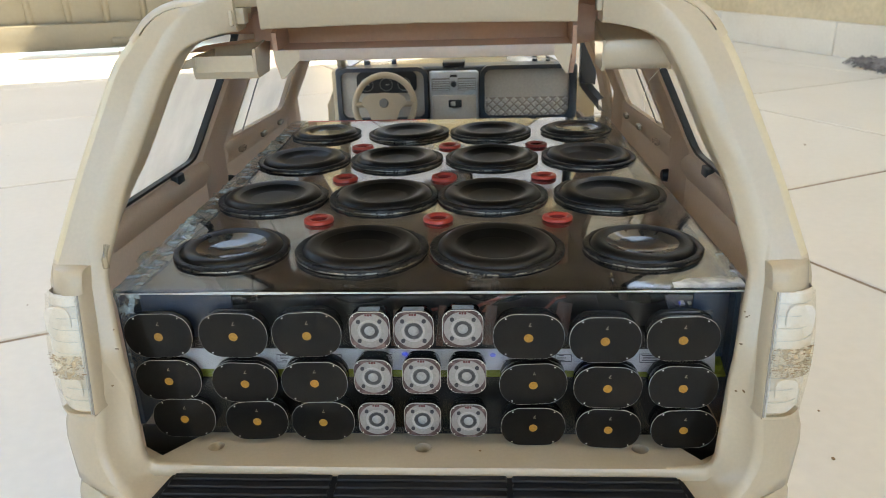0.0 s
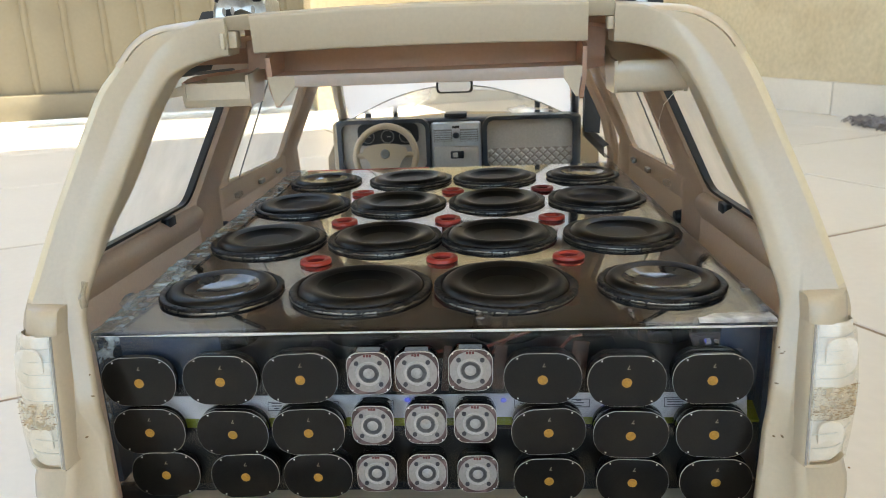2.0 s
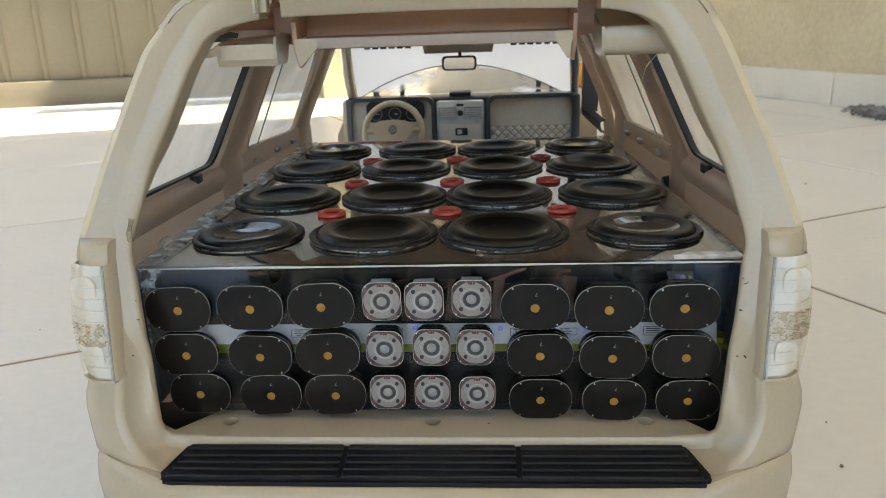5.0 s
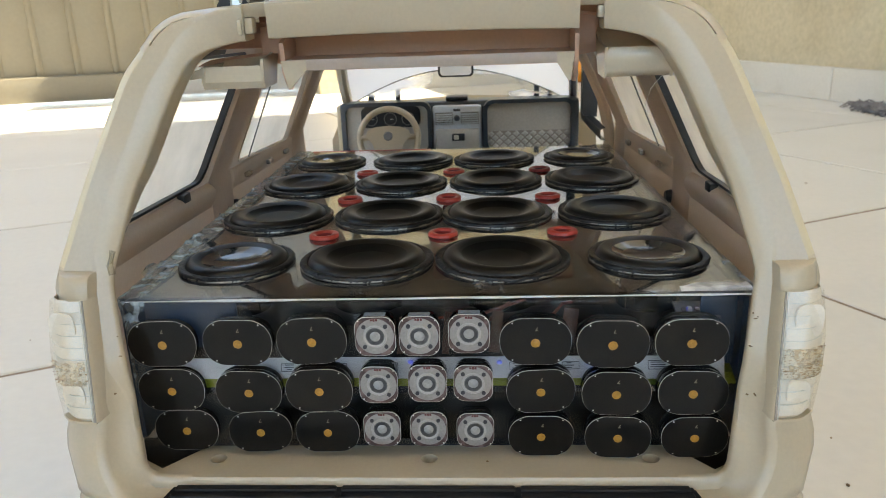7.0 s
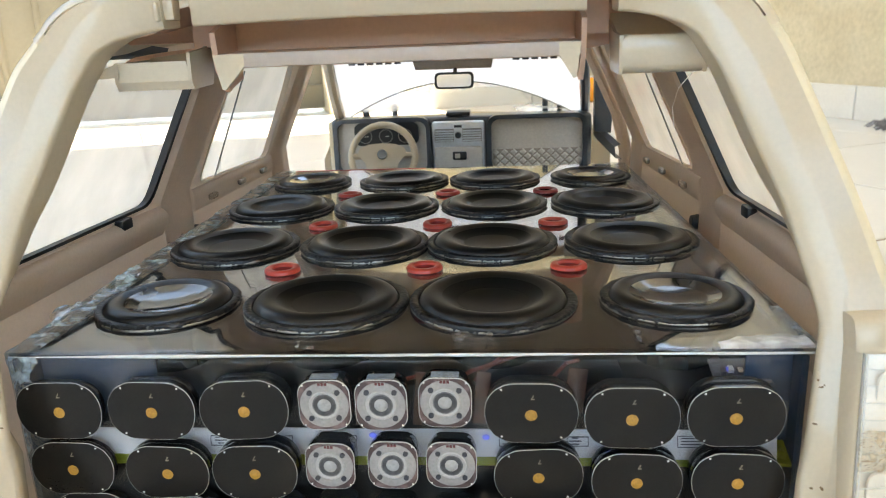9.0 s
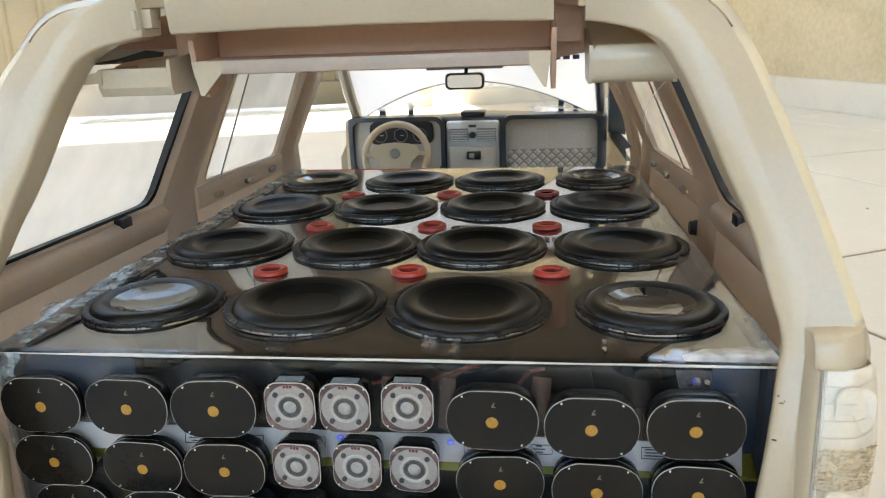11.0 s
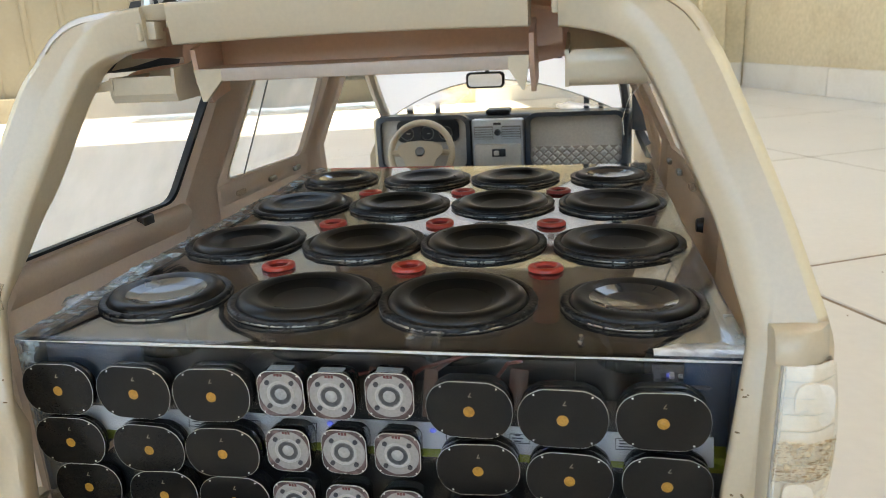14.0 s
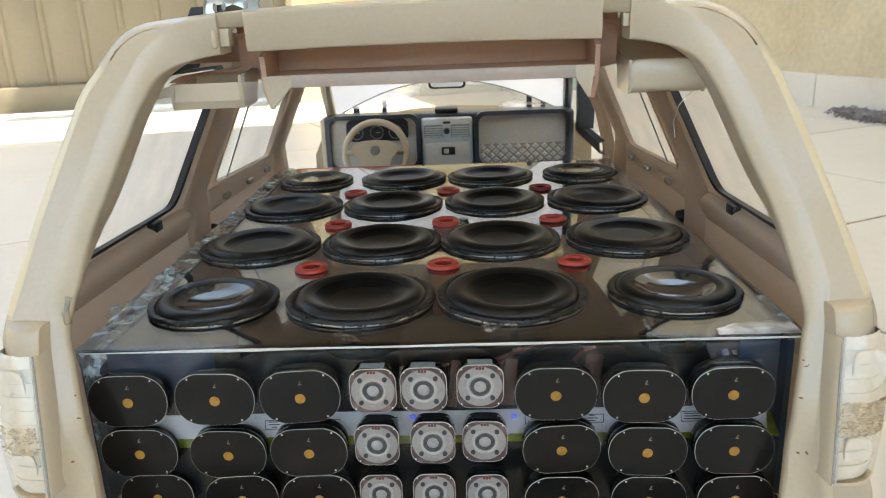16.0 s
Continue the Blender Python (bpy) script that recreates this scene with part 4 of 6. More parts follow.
for s, x0, x1 in ((-1, -0.0900, -0.0655), (1, 0.0710, 0.0965)):
    tl, tr, bk = (0.2861, 0.2862, 0.2872) if s < 0 else (0.2888, 0.2888, 0.2960)
    hb = part("hinge_box", loft([[(x0 + 0.002, 0.3195, tl), (x1 - 0.001, 0.3195, tr)], *([[(x0 + 0.0005, 0.3190, 0.2800), (x1, 0.3190, 0.2800)], [(x0, 0.3205, 0.2772), (x1, 0.3205, 0.2772)]] if s < 0 else [[(x0, y, z), (x1, y, z)] for y, z in ((0.3187, 0.2868), (0.3184, 0.2845), (0.3185, 0.2822), (0.3190, 0.2800), (0.3200, 0.2784), (0.3216, 0.2775), (0.3238, 0.2772))]), [(x0, 0.3370, 0.2778), (x1, 0.3370, 0.2778)], [(x0, 0.3450, bk), (x1, 0.3450, 0.2895 if s < 0 else bk)]]), CREAM, toy, "cream hinge box", 30 if s < 0 else 60)
    for x in (x0, x1):
        top = 0.2888 if x == x1 or s > 0 else 0.2861
        cheek = [(0.3190, 0.2800), (0.3205, 0.2772), (0.3370, 0.2778), (0.3450, top + 0.0052 if top > 0.287 else 0.2866), (0.3330, top + 0.0012 if top > 0.287 else 0.2863), (0.3195, top)]
        part("cheek", loft([[(x - 0.0006, y, z) for y, z in cheek], [(x + 0.0006, y, z) for y, z in cheek]], closed=True, ends=True), CREAM, hb)
    # wing towards the pillar, and the roof's lining above
    xe = x0 if s < 0 else x1
    if s < 0:
        wing = [[(xe + 0.002, 0.3200, 0.2861), (xe + 0.001, 0.3200, 0.2818), (xe, 0.332, 0.2815)], [(-0.0905, 0.3198, 0.2856), (-0.0905, 0.3198, 0.2818), (-0.0905, 0.330, 0.2815)], [(-0.0940, 0.3196, 0.2846), (-0.0940, 0.3196, 0.2814), (-0.0940, 0.327, 0.2812)], [(-0.0968, 0.3195, 0.2822), (-0.0968, 0.3195, 0.2814), (-0.0968, 0.323, 0.2812)]]
    else:
        wing = [[(xe, 0.3205, 0.2885), (xe, 0.3205, 0.2780), (xe, 0.338, 0.277)], [(xe + s * 0.005, 0.3210, 0.2880), (xe + s * 0.005, 0.3215, 0.2805), (xe + s * 0.005, 0.338, 0.280)], [(s * 0.1, 0.316, 0.2865), (s * 0.1, 0.317, 0.283), (s * 0.1, 0.334, 0.283)]]
    part("wing", loft(wing), CREAM, hb)
    roofline = [[(s * 0.060, 0.350, 0.3015), (s * 0.060, 0.325, 0.3025), (s * 0.060, 0.318, 0.303)], [(s * 0.085, 0.350, 0.2955), (s * 0.085, 0.325, 0.2985), (s * 0.085, 0.318, 0.299)], [(s * 0.102, 0.350, 0.2935 if s < 0 else 0.2835), (s * 0.102, 0.325, 0.2942 if s < 0 else 0.2865), (s * 0.102, 0.318, 0.2945 if s < 0 else 0.287)]]
    part("corner_lining", loft(roofline), SHADED_CREAM, toy)
for s in (-1, 1):
    right = ((0.0585, 0.3050), (0.0585, 0.2840), (0.0710, 0.2862), (0.0965, 0.2862), (0.1010, 0.2835), (0.0975, 0.2900), (0.0880, 0.2965), (0.0750, 0.3020))
    left = ((0.0585, 0.3050), (0.0585, 0.2840), (0.0710, 0.2862), (0.1012, 0.2850), (0.0985, 0.2866), (0.0955, 0.2876), (0.0860, 0.2889), (0.0764, 0.2897), (0.0690, 0.2903), (0.0690, 0.3030))
    outline = [(s * x, z) for x, z in (right if s > 0 else left)]
    part("header_panel", slab(outline, 0.0016, m=Matrix.Translation((0, 0.3455, 0))), SHADED_CREAM, toy, "cream panel behind the hinge box, coloured pinkish brown as in shade")
part("hinge_block", box(-0.0690, -0.0655, 0.3125, 0.318, 0.2985, 0.3045, 0.0006), CREAM, toy)
part("glue_blob", box(-0.0708, -0.0690, 0.3092, 0.3125, 0.2980, 0.3040, 0.0008), CREAM, toy)
part("hinge_block", box(0.0665, 0.0690, 0.3125, 0.318, 0.3000, 0.3045, 0.0006), CREAM, toy)
part("header_lip", box(-0.1000, -0.0660, 0.3500, 0.3530, 0.2918, 0.3000, 0.0008), SHADED_CREAM, toy)

# black strip along the top of the quarter window on the driver's side
part("seal_strip", loft([[(-(side_x(y, z) - d), y, z) for z, d in ((0.2882, 0.0), (0.2882, 0.0016), (top, 0.0016), (top, 0.0))] for y, top in ((0.328, 0.2944), (0.345, 0.2938), (0.37, 0.2922), (0.396, 0.2904))], closed=True, ends=True), SEAL, toy, "black rubber strip")

# roof lamps: a pressed silver housing with a buckle, beside a black foot
def roof_lamp(s, x, z):
    """s: the side; x: where the housing's inner end stands; z: the roof's height there."""
    at = lambda u, v: (x + s * u, z + v)
    foot = [at(0.0135, 0), at(0.0260, 0), at(0.0265, 0.0008), at(0.0250, 0.0034), at(0.0135, 0.0040)]
    rl = part("roof_lamp_foot", loft([[(p, y, q) for p, q in foot] for y in (0.328, 0.352)], closed=True, ends=True), SEAL, toy, "black roof rack foot with a silver lamp")
    shape = [(0.0, 0.0), (0.0002, 0.0070), (0.0018, 0.0086), (0.0075, 0.0101), (0.0130, 0.0106), (0.0163, 0.0096), (0.0188, 0.0070), (0.0202, 0.0036), (0.0206, 0.0)]
    rows = []
    for y, k in ((0.3290, 0.0), (0.3270, 0.93), (0.3262, 0.99), (0.3275, 1.0), (0.3380, 1.02), (0.3480, 0.95)):
        rows.append([(at(0.0103 + (u - 0.0103) * max(k, 0.01), v * max(k, 0.01) + (0.0 if k else 0.004))[0], y + 0.10 * v, at(0, v * max(k, 0.01) + (0.0 if k else 0.004))[1]) for u, v in shape])
    part("lamp_housing", loft(rows), LAMP_SILVER, rl, "dull silver pressed lamp housing", 40)
    for u0, u1, v0, v1, d, mat, name in ((0.0088, 0.0112, 0.0070, 0.0101, 0.0, SEAL, "buckle_slot"), (0.0020, 0.0048, 0.0062, 0.0098, 0.0, SEAL, "buckle_slot"), (0.0048, 0.0092, 0.0066, 0.0096, -0.0006, LAMP_SILVER, "buckle"), (0.0056, 0.0084, 0.0072, 0.0090, -0.0009, LAMP_GAP, "buckle_face"), (-0.0004, 0.0012, 0.0050, 0.0080, 0.0, LAMP_SILVER, "end_tab")):
        (xa, za), (xb, zb) = at(u0, v0), at(u1, v1)
        part(name, box(min(xa, xb), max(xa, xb), 0.3256 + d, 0.3290, za, zb, 0.0004, seg=1), mat, rl)
    for u, v in ((0.0160, 0.0030), (0.0128, 0.0032), (0.0050, 0.0034)):
        dimple = lathe([(0, 0.0002), (0.0008, 0.0002), (0.0010, 0.0)], 14)
        dimple.transform(Matrix.Translation((at(u, v)[0], 0.3264, at(u, v)[1])) @ Matrix.Diagonal((0.8, 1, 1.5, 1)) @ Matrix.Rotation(radians(90), 4, "X"))
        part("dimple", dimple, LAMP_GAP, rl)
    part("strap", tube([(at(0.0190, 0.0066)[0], 0.3272, at(0.0190, 0.0066)[1]), (at(0.0176, 0.0092)[0], 0.3276, at(0.0176, 0.0092)[1]), (at(0.0150, 0.0108)[0], 0.3290, at(0.0150, 0.0108)[1])], 0.0007, 8), SEAL, rl, "black strap")


roof_lamp(-1, -0.0575, 0.3086)
roof_lamp(1, 0.0625, 0.3082)
for s, x0, x1, z0, z1 in ((-1, -0.0735, -0.0500, 0.3078, 0.3092), (1, 0.0540, 0.0780, 0.3088, 0.3072)):
    part("roof_seam", tube([(x0, 0.3122, z0), ((x0 + x1) / 2, 0.3122, (z0 + z1) / 2 + 0.0001), (x1, 0.3122, z1)], 0.0005, 8), CREAM, toy, "raised seam along the roof's edge")
    # added panel whose brown stands in for shade within the slot
    part("slot_shade_panel", box(min(s * 0.0692, s * 0.0592), max(s * 0.0692, s * 0.0592), 0.3350, 0.3362, 0.2900, 0.3088), SHADED_CREAM, toy, "brown panel added for the shade in the hinge slot")

# windscreen, dashboard, bonnet
def screen(x, k, d=0.0):
    """A point on the windscreen: k runs from 0 at the bottom to 1 at the top."""
    bow = 0.012 * (1 - (x / 0.11) ** 2)
    return (x, 0.812 - 0.128 * k + bow * (1 - 0.5 * k) + d, 0.213 + 0.068 * k)


glass = loft([[screen(x * (1 - 0.14 * k), k) for x in (-0.118, -0.09, -0.06, -0.03, 0, 0.03, 0.06, 0.09, 0.112)] for k in (0, 0.25, 0.5, 0.75, 1)])
ws = part("windscreen", glass, SCREEN, toy, "clear windscreen with a milky sun film")
ws.visible_shadow = False
rows = []
for j in range(25):
    u = -1 + 2 * j / 24
    low = 0.60 - 0.56 * abs(u + 0.02) ** 2.0
    rows.append([screen(u * 0.1135 * (1 - 0.14 * k) - 0.002, k, -0.0015) for k in [max(0.02, low) + (1 - max(0.02, low)) * q / 5 for q in range(6)]])
part("sun_film", loft(rows), FILM, ws, "milky white sun film")
part("film_edge", tube([Vector(r[0]) + Vector((0, -0.0006, 0)) for r in rows], 0.0006, 6), GREYMARK, ws, "grey curved lower edge of the film")
for x0, n in ((-0.088, 6), (0.045, 6)):
    for k in range(n):
        part("film_bar", box(x0 + 0.0075 * k, x0 + 0.0075 * k + 0.0052, 0.6965, 0.6975, 0.2715, 0.2760), INK if k % 3 else GREYMARK, ws)
part("screen_frame", tube([screen(-0.121, 0), screen(-0.1135, 0.5), screen(-0.1035, 1)], 0.0052), CREAM, toy)
part("screen_frame", tube([screen(0.1155, 0), screen(0.1085, 0.5), screen(0.099, 1)], 0.0042), DASH_DARK, toy)
part("screen_frame", tube([screen(-0.1035, 1), screen(0, 1.02), screen(0.099, 1)], 0.005), INNER, toy)
for x, top, r in ((-0.0945, 0.2265, 0.0032), (-0.0665, 0.2400, 0.0024), (0.0770, 0.2350, 0.0026), (0.0905, 0.2320, 0.0022)):
    part("screen_post", box(x - r, x + r, 0.799, 0.803, 0.2140, top, 0.0008), DASH_DARK, toy, "dark post between dashboard and windscreen")
bonnet = [[(x, y, 0.2105 - 0.012 * (x / 0.13) ** 2 - 0.02 * ((y - 0.83) / 0.28) ** 2) for x in (-0.13, -0.1, -0.05, 0, 0.05, 0.1, 0.13)] for y in (0.828, 0.88, 0.94, 1.0, 1.06, 1.11)]
part("bonnet", loft(bonnet), CREAM, toy, "cream plastic bonnet")
for s in (-1, 1):
    part("front_wing", loft([[(s * 0.130, y, 0.1985 - 0.02 * ((y - 0.83) / 0.28) ** 2), (s * 0.139, y, 0.18), (s * 0.14, y, 0.10)] for y in (0.80, 0.88, 0.95, 1.02, 1.11)]), CREAM, toy)
part("nose", box(-0.138, 0.138, 1.105, 1.125, 0.06, 0.178, 0.006), CREAM, toy)
part("car_base", box(-0.128, 0.128, 0.30, 1.11, 0.062, 0.120, 0.004), SEAL, toy)

dash = part("dashboard", box(-0.121, 0.121, 0.800, 0.830, 0.150, 0.2165, 0.004, seg=3), DASH_DARK, toy, "toy dashboard with dark trim, gauges and quilted panel")
frame_out, frame_in = rounded(0.0455, 0.0270, 0.010), rounded(0.0415, 0.0230, 0.007)
for x in (-0.0725, 0.0705):
    bm = bmesh.new()
    o0, o1, i1, i0 = ([(x + a, y, 0.1905 + b) for a, b in pts] for pts, y in ((frame_out, 0.8005), (frame_out, 0.7915), (frame_in, 0.7915), (frame_in, 0.7995)))
    join(bm, [o0, o1, i1, i0], closed=True)
    bmesh.ops.recalc_face_normals(bm, faces=bm.faces[:])
    part("dash_frame", bm, DASH_DARK, dash, "dark blue-grey rounded frame", 50)
    bm = slab(frame_in, 0.002, m=Matrix.Translation((x, 0.7985, 0.1905)))
    part("dash_panel", bm, DASH_GREY, dash)
lozenge = bmesh.new()
join(lozenge, [[(0.0040, 0, 0), (0, 0, 0.0036), (-0.0040, 0, 0), (0, 0, -0.0036)], [(0.0024, -0.0013, 0), (0, -0.0013, 0.0021), (-0.0024, -0.0013, 0), (0, -0.0013, -0.0021)]], closed=True)
lozenge.faces.new([v for v in lozenge.verts if v.co.y < -0.001])
bmesh.ops.recalc_face_normals(lozenge, faces=lozenge.faces[:])
lozenge_me = to_mesh("quilt_lozenge", lozenge, QUILT)
part("quilt_ground", box(0.0305, 0.1105, 0.7974, 0.7984, 0.1680, 0.1855), QUILT_BACK, dash, "brown ground of the quilted panel")
for i in range(19):
    for j in range(5):
        if (i + j) % 2 == 0:
            again("quilt_lozenge", lozenge_me, dash, Matrix.Translation((0.0705 - 0.0380 + 0.00425 * i, 0.7974, 0.1662 + 0.0041 * j)) @ Matrix.Diagonal((0.86, 1, 0.86, 1)))
part("console", box(-0.0262, 0.0232, 0.7935, 0.803, 0.152, 0.2125, 0.003), DASH_SILVER, dash, "silver blue centre console")
# grey plates stand in for the dark depth between the slats
for x0, x1 in ((-0.0232, -0.0055), (0.0025, 0.0202)):
    part("vent_shade_plate", box(x0, x1, 0.7930, 0.7940, 0.1940, 0.2060), GREYMARK, dash, "grey plate standing in for the shade behind the vent slats")
for k in range(5):
    for x0, x1 in ((-0.0225, -0.006), (0.003, 0.0195)):
        part("vent_slat", box(x0, x1, 0.7915, 0.7940, 0.1945 + 0.0022 * k, 0.1957 + 0.0022 * k), DASH_SILVER, dash)
knob = lathe([(0, 0.003), (0.0024, 0.003), (0.0032, 0.0)], 16)
knob.transform(Matrix.Translation((-0.0015, 0.7935, 0.2000)) @ Matrix.Rotation(radians(90), 4, "X"))
part("knob", knob, DASH_DARK, dash)
part("console_slot", box(-0.005, 0.002, 0.7925, 0.794, 0.2070, 0.2092), SEAL, dash)
part("lower_console", box(-0.0235, 0.0205, 0.7920, 0.7945, 0.1600, 0.1895, 0.002), DASH_GREY, dash)
part("switch", box(-0.007, 0.006, 0.7900, 0.7925, 0.1775, 0.1850, 0.001), SEAL, dash)
part("switch_rocker", box(-0.005, 0.000, 0.7890, 0.7902, 0.1790, 0.1835, 0.0006), DASH_GREY, dash)
part("dash_top_box", box(-0.0125, 0.0095, 0.800, 0.822, 0.2165, 0.2205, 0.001), SEAL, dash)
cluster = slab(rounded(0.030, 0.0105, 0.006), 0.003, m=Matrix.Translation((-0.0685, 0.7962, 0.2025)))
part("gauge_binnacle", cluster, SEAL, dash, "dark gauge cluster with three dials")
for k, x in enumerate((-0.0885, -0.0690, -0.0510)):
    dial = lathe([(0.0058, 0.0), (0.0062, 0.0008), (0.0066, 0.0)], 20)
    dial.transform(Matrix.Translation((x, 0.7960, 0.2005)) @ Matrix.Rotation(radians(90), 4, "X"))
    part("dial_ring", dial, GREYMARK, dash)
    part("needle", box(x - 0.0003, x + 0.0030, 0.7952, 0.7958, 0.2002, 0.2008), PIN, dash)

dash.location += Vector((-0.003, -0.026, 0.004))

WHEEL = Matrix.Translation((-0.0685, 0.7240, 0.1925)) @ Matrix.Rotation(radians(-18), 4, "X")
ring = []
for k in range(48):
    a = 2 * math.pi * k / 48
    ring.append([WHEEL @ Vector(((0.0280 + 0.0030 * math.cos(b)) * math.cos(a), 0.0030 * math.sin(b), (0.0280 + 0.0030 * math.cos(b)) * math.sin(a))) for b in [2 * math.pi * j / 10 for j in range(10)]])
sw = part("steering_wheel", loft(ring + [ring[0]], closed=True), WHEEL_CREAM, toy, "cream plastic steering wheel", 80)
hub = slab([(-0.0215, 0.0010), (-0.0195, 0.0065), (-0.012, 0.0098), (0, 0.0108), (0.012, 0.0098), (0.0195, 0.0065), (0.0215, 0.0010), (0.0150, -0.0060), (0.0120, -0.0150), (-0.0120, -0.0150), (-0.0150, -0.0060)], 0.008, m=WHEEL @ Matrix.Translation((0, -0.006, 0)), taper=0.9)
part("hub_pad", hub, WHEEL_CREAM, sw)
for s in (-1, 1):
    part("spoke", tube([WHEEL @ Vector((s * 0.012, 0, 0.001)), WHEEL @ Vector((s * 0.0280, 0, 0.0005))], 0.0028), WHEEL_CREAM, sw)
badge = lathe([(0, 0.0008), (0.0036, 0.0008), (0.0044, 0.0)], 20)
badge.transform(WHEEL @ Matrix.Translation((0, -0.006, 0.001)) @ Matrix.Rotation(radians(90), 4, "X"))
part("badge", badge, GREYMARK, sw, "plain grey badge")
part("column", tube([WHEEL @ Vector((0, 0.004, 0)), (-0.0685, 0.80, 0.180)], 0.007, 14), DASH_DARK, sw)

mir = part("rear_mirror", slab(rounded(0.0150, 0.0062, 0.0035), 0.004, m=Matrix.Translation((-0.0005, 0.662, 0.2588))), SEAL, toy, "black framed rear-view mirror")
part("mirror_glass", slab(rounded(0.0132, 0.0047, 0.0028), 0.001, m=Matrix.Translation((-0.0005, 0.6608, 0.2588))), MIRROR, mir)
part("stalk", tube([(0, 0.665, 0.262), (0, 0.678, 0.2705)], 0.0015), SEAL, mir)
part("roof_console", loft([[(-0.0345, 0.668, 0.283), (0.0315, 0.668, 0.283), (0.0315, 0.692, 0.283), (-0.0345, 0.692, 0.283)], [(-0.031, 0.672, 0.2672), (0.028, 0.672, 0.2672), (0.028, 0.690, 0.2680), (-0.031, 0.690, 0.2680)]], closed=True, ends=True), DASH_GREY, toy, "grey roof console")
part("door_mirror", slab([(-0.006, -0.024), (0.008, -0.026), (0.010, 0.010), (0.002, 0.026), (-0.006, 0.022)], 0.012, m=Matrix.Translation((0.1215, 0.735, 0.232))), SEAL, toy, "black door mirror corner trim")
part("door_trim", loft([[(0.1255, y, 0.2075), (0.121, y, 0.2055), (0.1215, y, 0.197), (0.1265, y, 0.196)] for y in (0.655, 0.72, 0.79)]), SEAL, toy)
part("front_post", box(-0.1300, -0.1205, 0.786, 0.806, 0.15, 0.218, 0.004, seg=4), CREAM, toy, "cream post beside the dashboard")

for y in (0.385, 0.945):
    for s in (-1, 1):
        w = lathe([(0.020, -0.016), (0.046, -0.016), (0.0495, -0.011), (0.0495, 0.011), (0.046, 0.016), (0.026, 0.016), (0.024, 0.012), (0.0, 0.012)], 36)
        w.transform(Matrix.Translation((s * 0.118, y, 0.0495)) @ Matrix.Rotation(s * radians(90), 4, "Y"))
        tyre = part("wheel", w, TYRE, toy, "black toy wheel with a silver hub")
        r = lathe([(0, 0.014), (0.010, 0.0145), (0.022, 0.0125)], 20)
        r.transform(Matrix.Translation((s * 0.118, y, 0.0495)) @ Matrix.Rotation(s * radians(90), 4, "Y"))
        part("hub_cap", r, CHROME, tyre)

# ---- the loudspeaker box ----
rig = thing("speaker_box", "clear plastic loudspeaker box with black cones and tweeters in the car", "speaker box", (0.0025, 0.2875, 0.1316))
BX = Matrix.Translation((-0.0025, -0.2875, -0.1316))    # parts are written in world places


def bpart(name, bm, mat, label="", degrees=38, parent=None):
    if parent is None:
        bm.transform(BX)
    return part(name, bm, mat, parent or rig, label, degrees)


FRONT, TOPZ = 0.2875, 0.1982
edge = [(FRONT + 0.0005, 0.1318), (FRONT, 0.160), (FRONT, 0.1937)] + [(FRONT + 0.0040 - 0.0040 * math.cos(radians(a)), 0.1942 + 0.0040 * math.sin(radians(a))) for a in (15, 30, 45, 60, 75, 90)] + [(0.40, TOPZ), (0.52, TOPZ), (0.624, TOPZ)]
inside = [(y + 0.001 if z < 0.1943 else y + 0.0004, z - (0.001 if z > 0.196 else 0.0004 if z > 0.1943 else 0)) for y, z in edge]
rows = []
for u in (0, 0.02, 0.1, 0.25, 0.4, 0.5, 0.6, 0.75, 0.9, 0.98, 1):
    rows.append([(-0.1225 - 0.0065 * (y - FRONT) / 0.337 + u * (0.250 + 0.003 * (y - FRONT) / 0.337), y, z) for y, z in edge + inside[::-1]])
SUBS = [(0.3328, (-0.0885, -0.0292, 0.0313, 0.0953)), (0.4118, (-0.0903, -0.0288, 0.0304, 0.0933)), (0.4935, (-0.0913, -0.0305, 0.0309, 0.0927)), (0.5715, (-0.0919, -0.0298, 0.0310, 0.0940))]
PORTS = [(0.3728, (-0.0570, 0.0030, 0.0620)), (0.4480, (-0.0566, 0.0025, 0.0610)), (0.5270, (-0.0578, 0.0026, 0.0619))]
cutters = []
for j, (y, xs) in enumerate(SUBS):
    for i, x in enumerate(xs):
        r = 0.0252 if j in (0, 3) and i in (0, 3) else 0.0292
        c = lathe([(0, -0.02), (r * 0.93, -0.02), (r * 0.93, 0.02), (0, 0.02)], 40)
        c.transform(Matrix.Translation((x, y, TOPZ)))
        cutters.append(c)
for y, xs in PORTS:
    for x in xs:
        c = lathe([(0, -0.02), (0.0062, -0.02), (0.0062, 0.02), (0, 0.02)], 24)
        c.transform(Matrix.Translation((x, y, TOPZ)))
        cutters.append(c)
shell = bpart("clear_shell", carve(loft(rows, closed=True, ends=True), cutters), SHELL, "clear bent plastic sheet, glossy and scratched", 40)
shell.visible_shadow = False
bpart("base_skirt", box(-0.1235, 0.1250, 0.2890, 0.2915, 0.1205, 0.1340, 0.0008), BLACK_LINING, "black front skirt of the base")
bpart("base_board", box(-0.118, 0.122, 0.289, 0.622, 0.1322, 0.1345), BLACK_LINING)
bpart("side_lining", box(-0.1245, -0.1225, 0.291, 0.620, 0.134, 0.1950), NAVY, "dark blue lining")
bpart("side_lining", box(0.1235, 0.1255, 0.291, 0.620, 0.134, 0.1950), NAVY, "dark blue lining")
bpart("back_lining", box(-0.1225, 0.1235, 0.620, 0.622, 0.134, 0.1950), DARK_LINING)
bpart("inner_shelf", box(-0.120, 0.1215, 0.330, 0.618, 0.1600, 0.1620), DARK_LINING, "dark brown inner shelf")
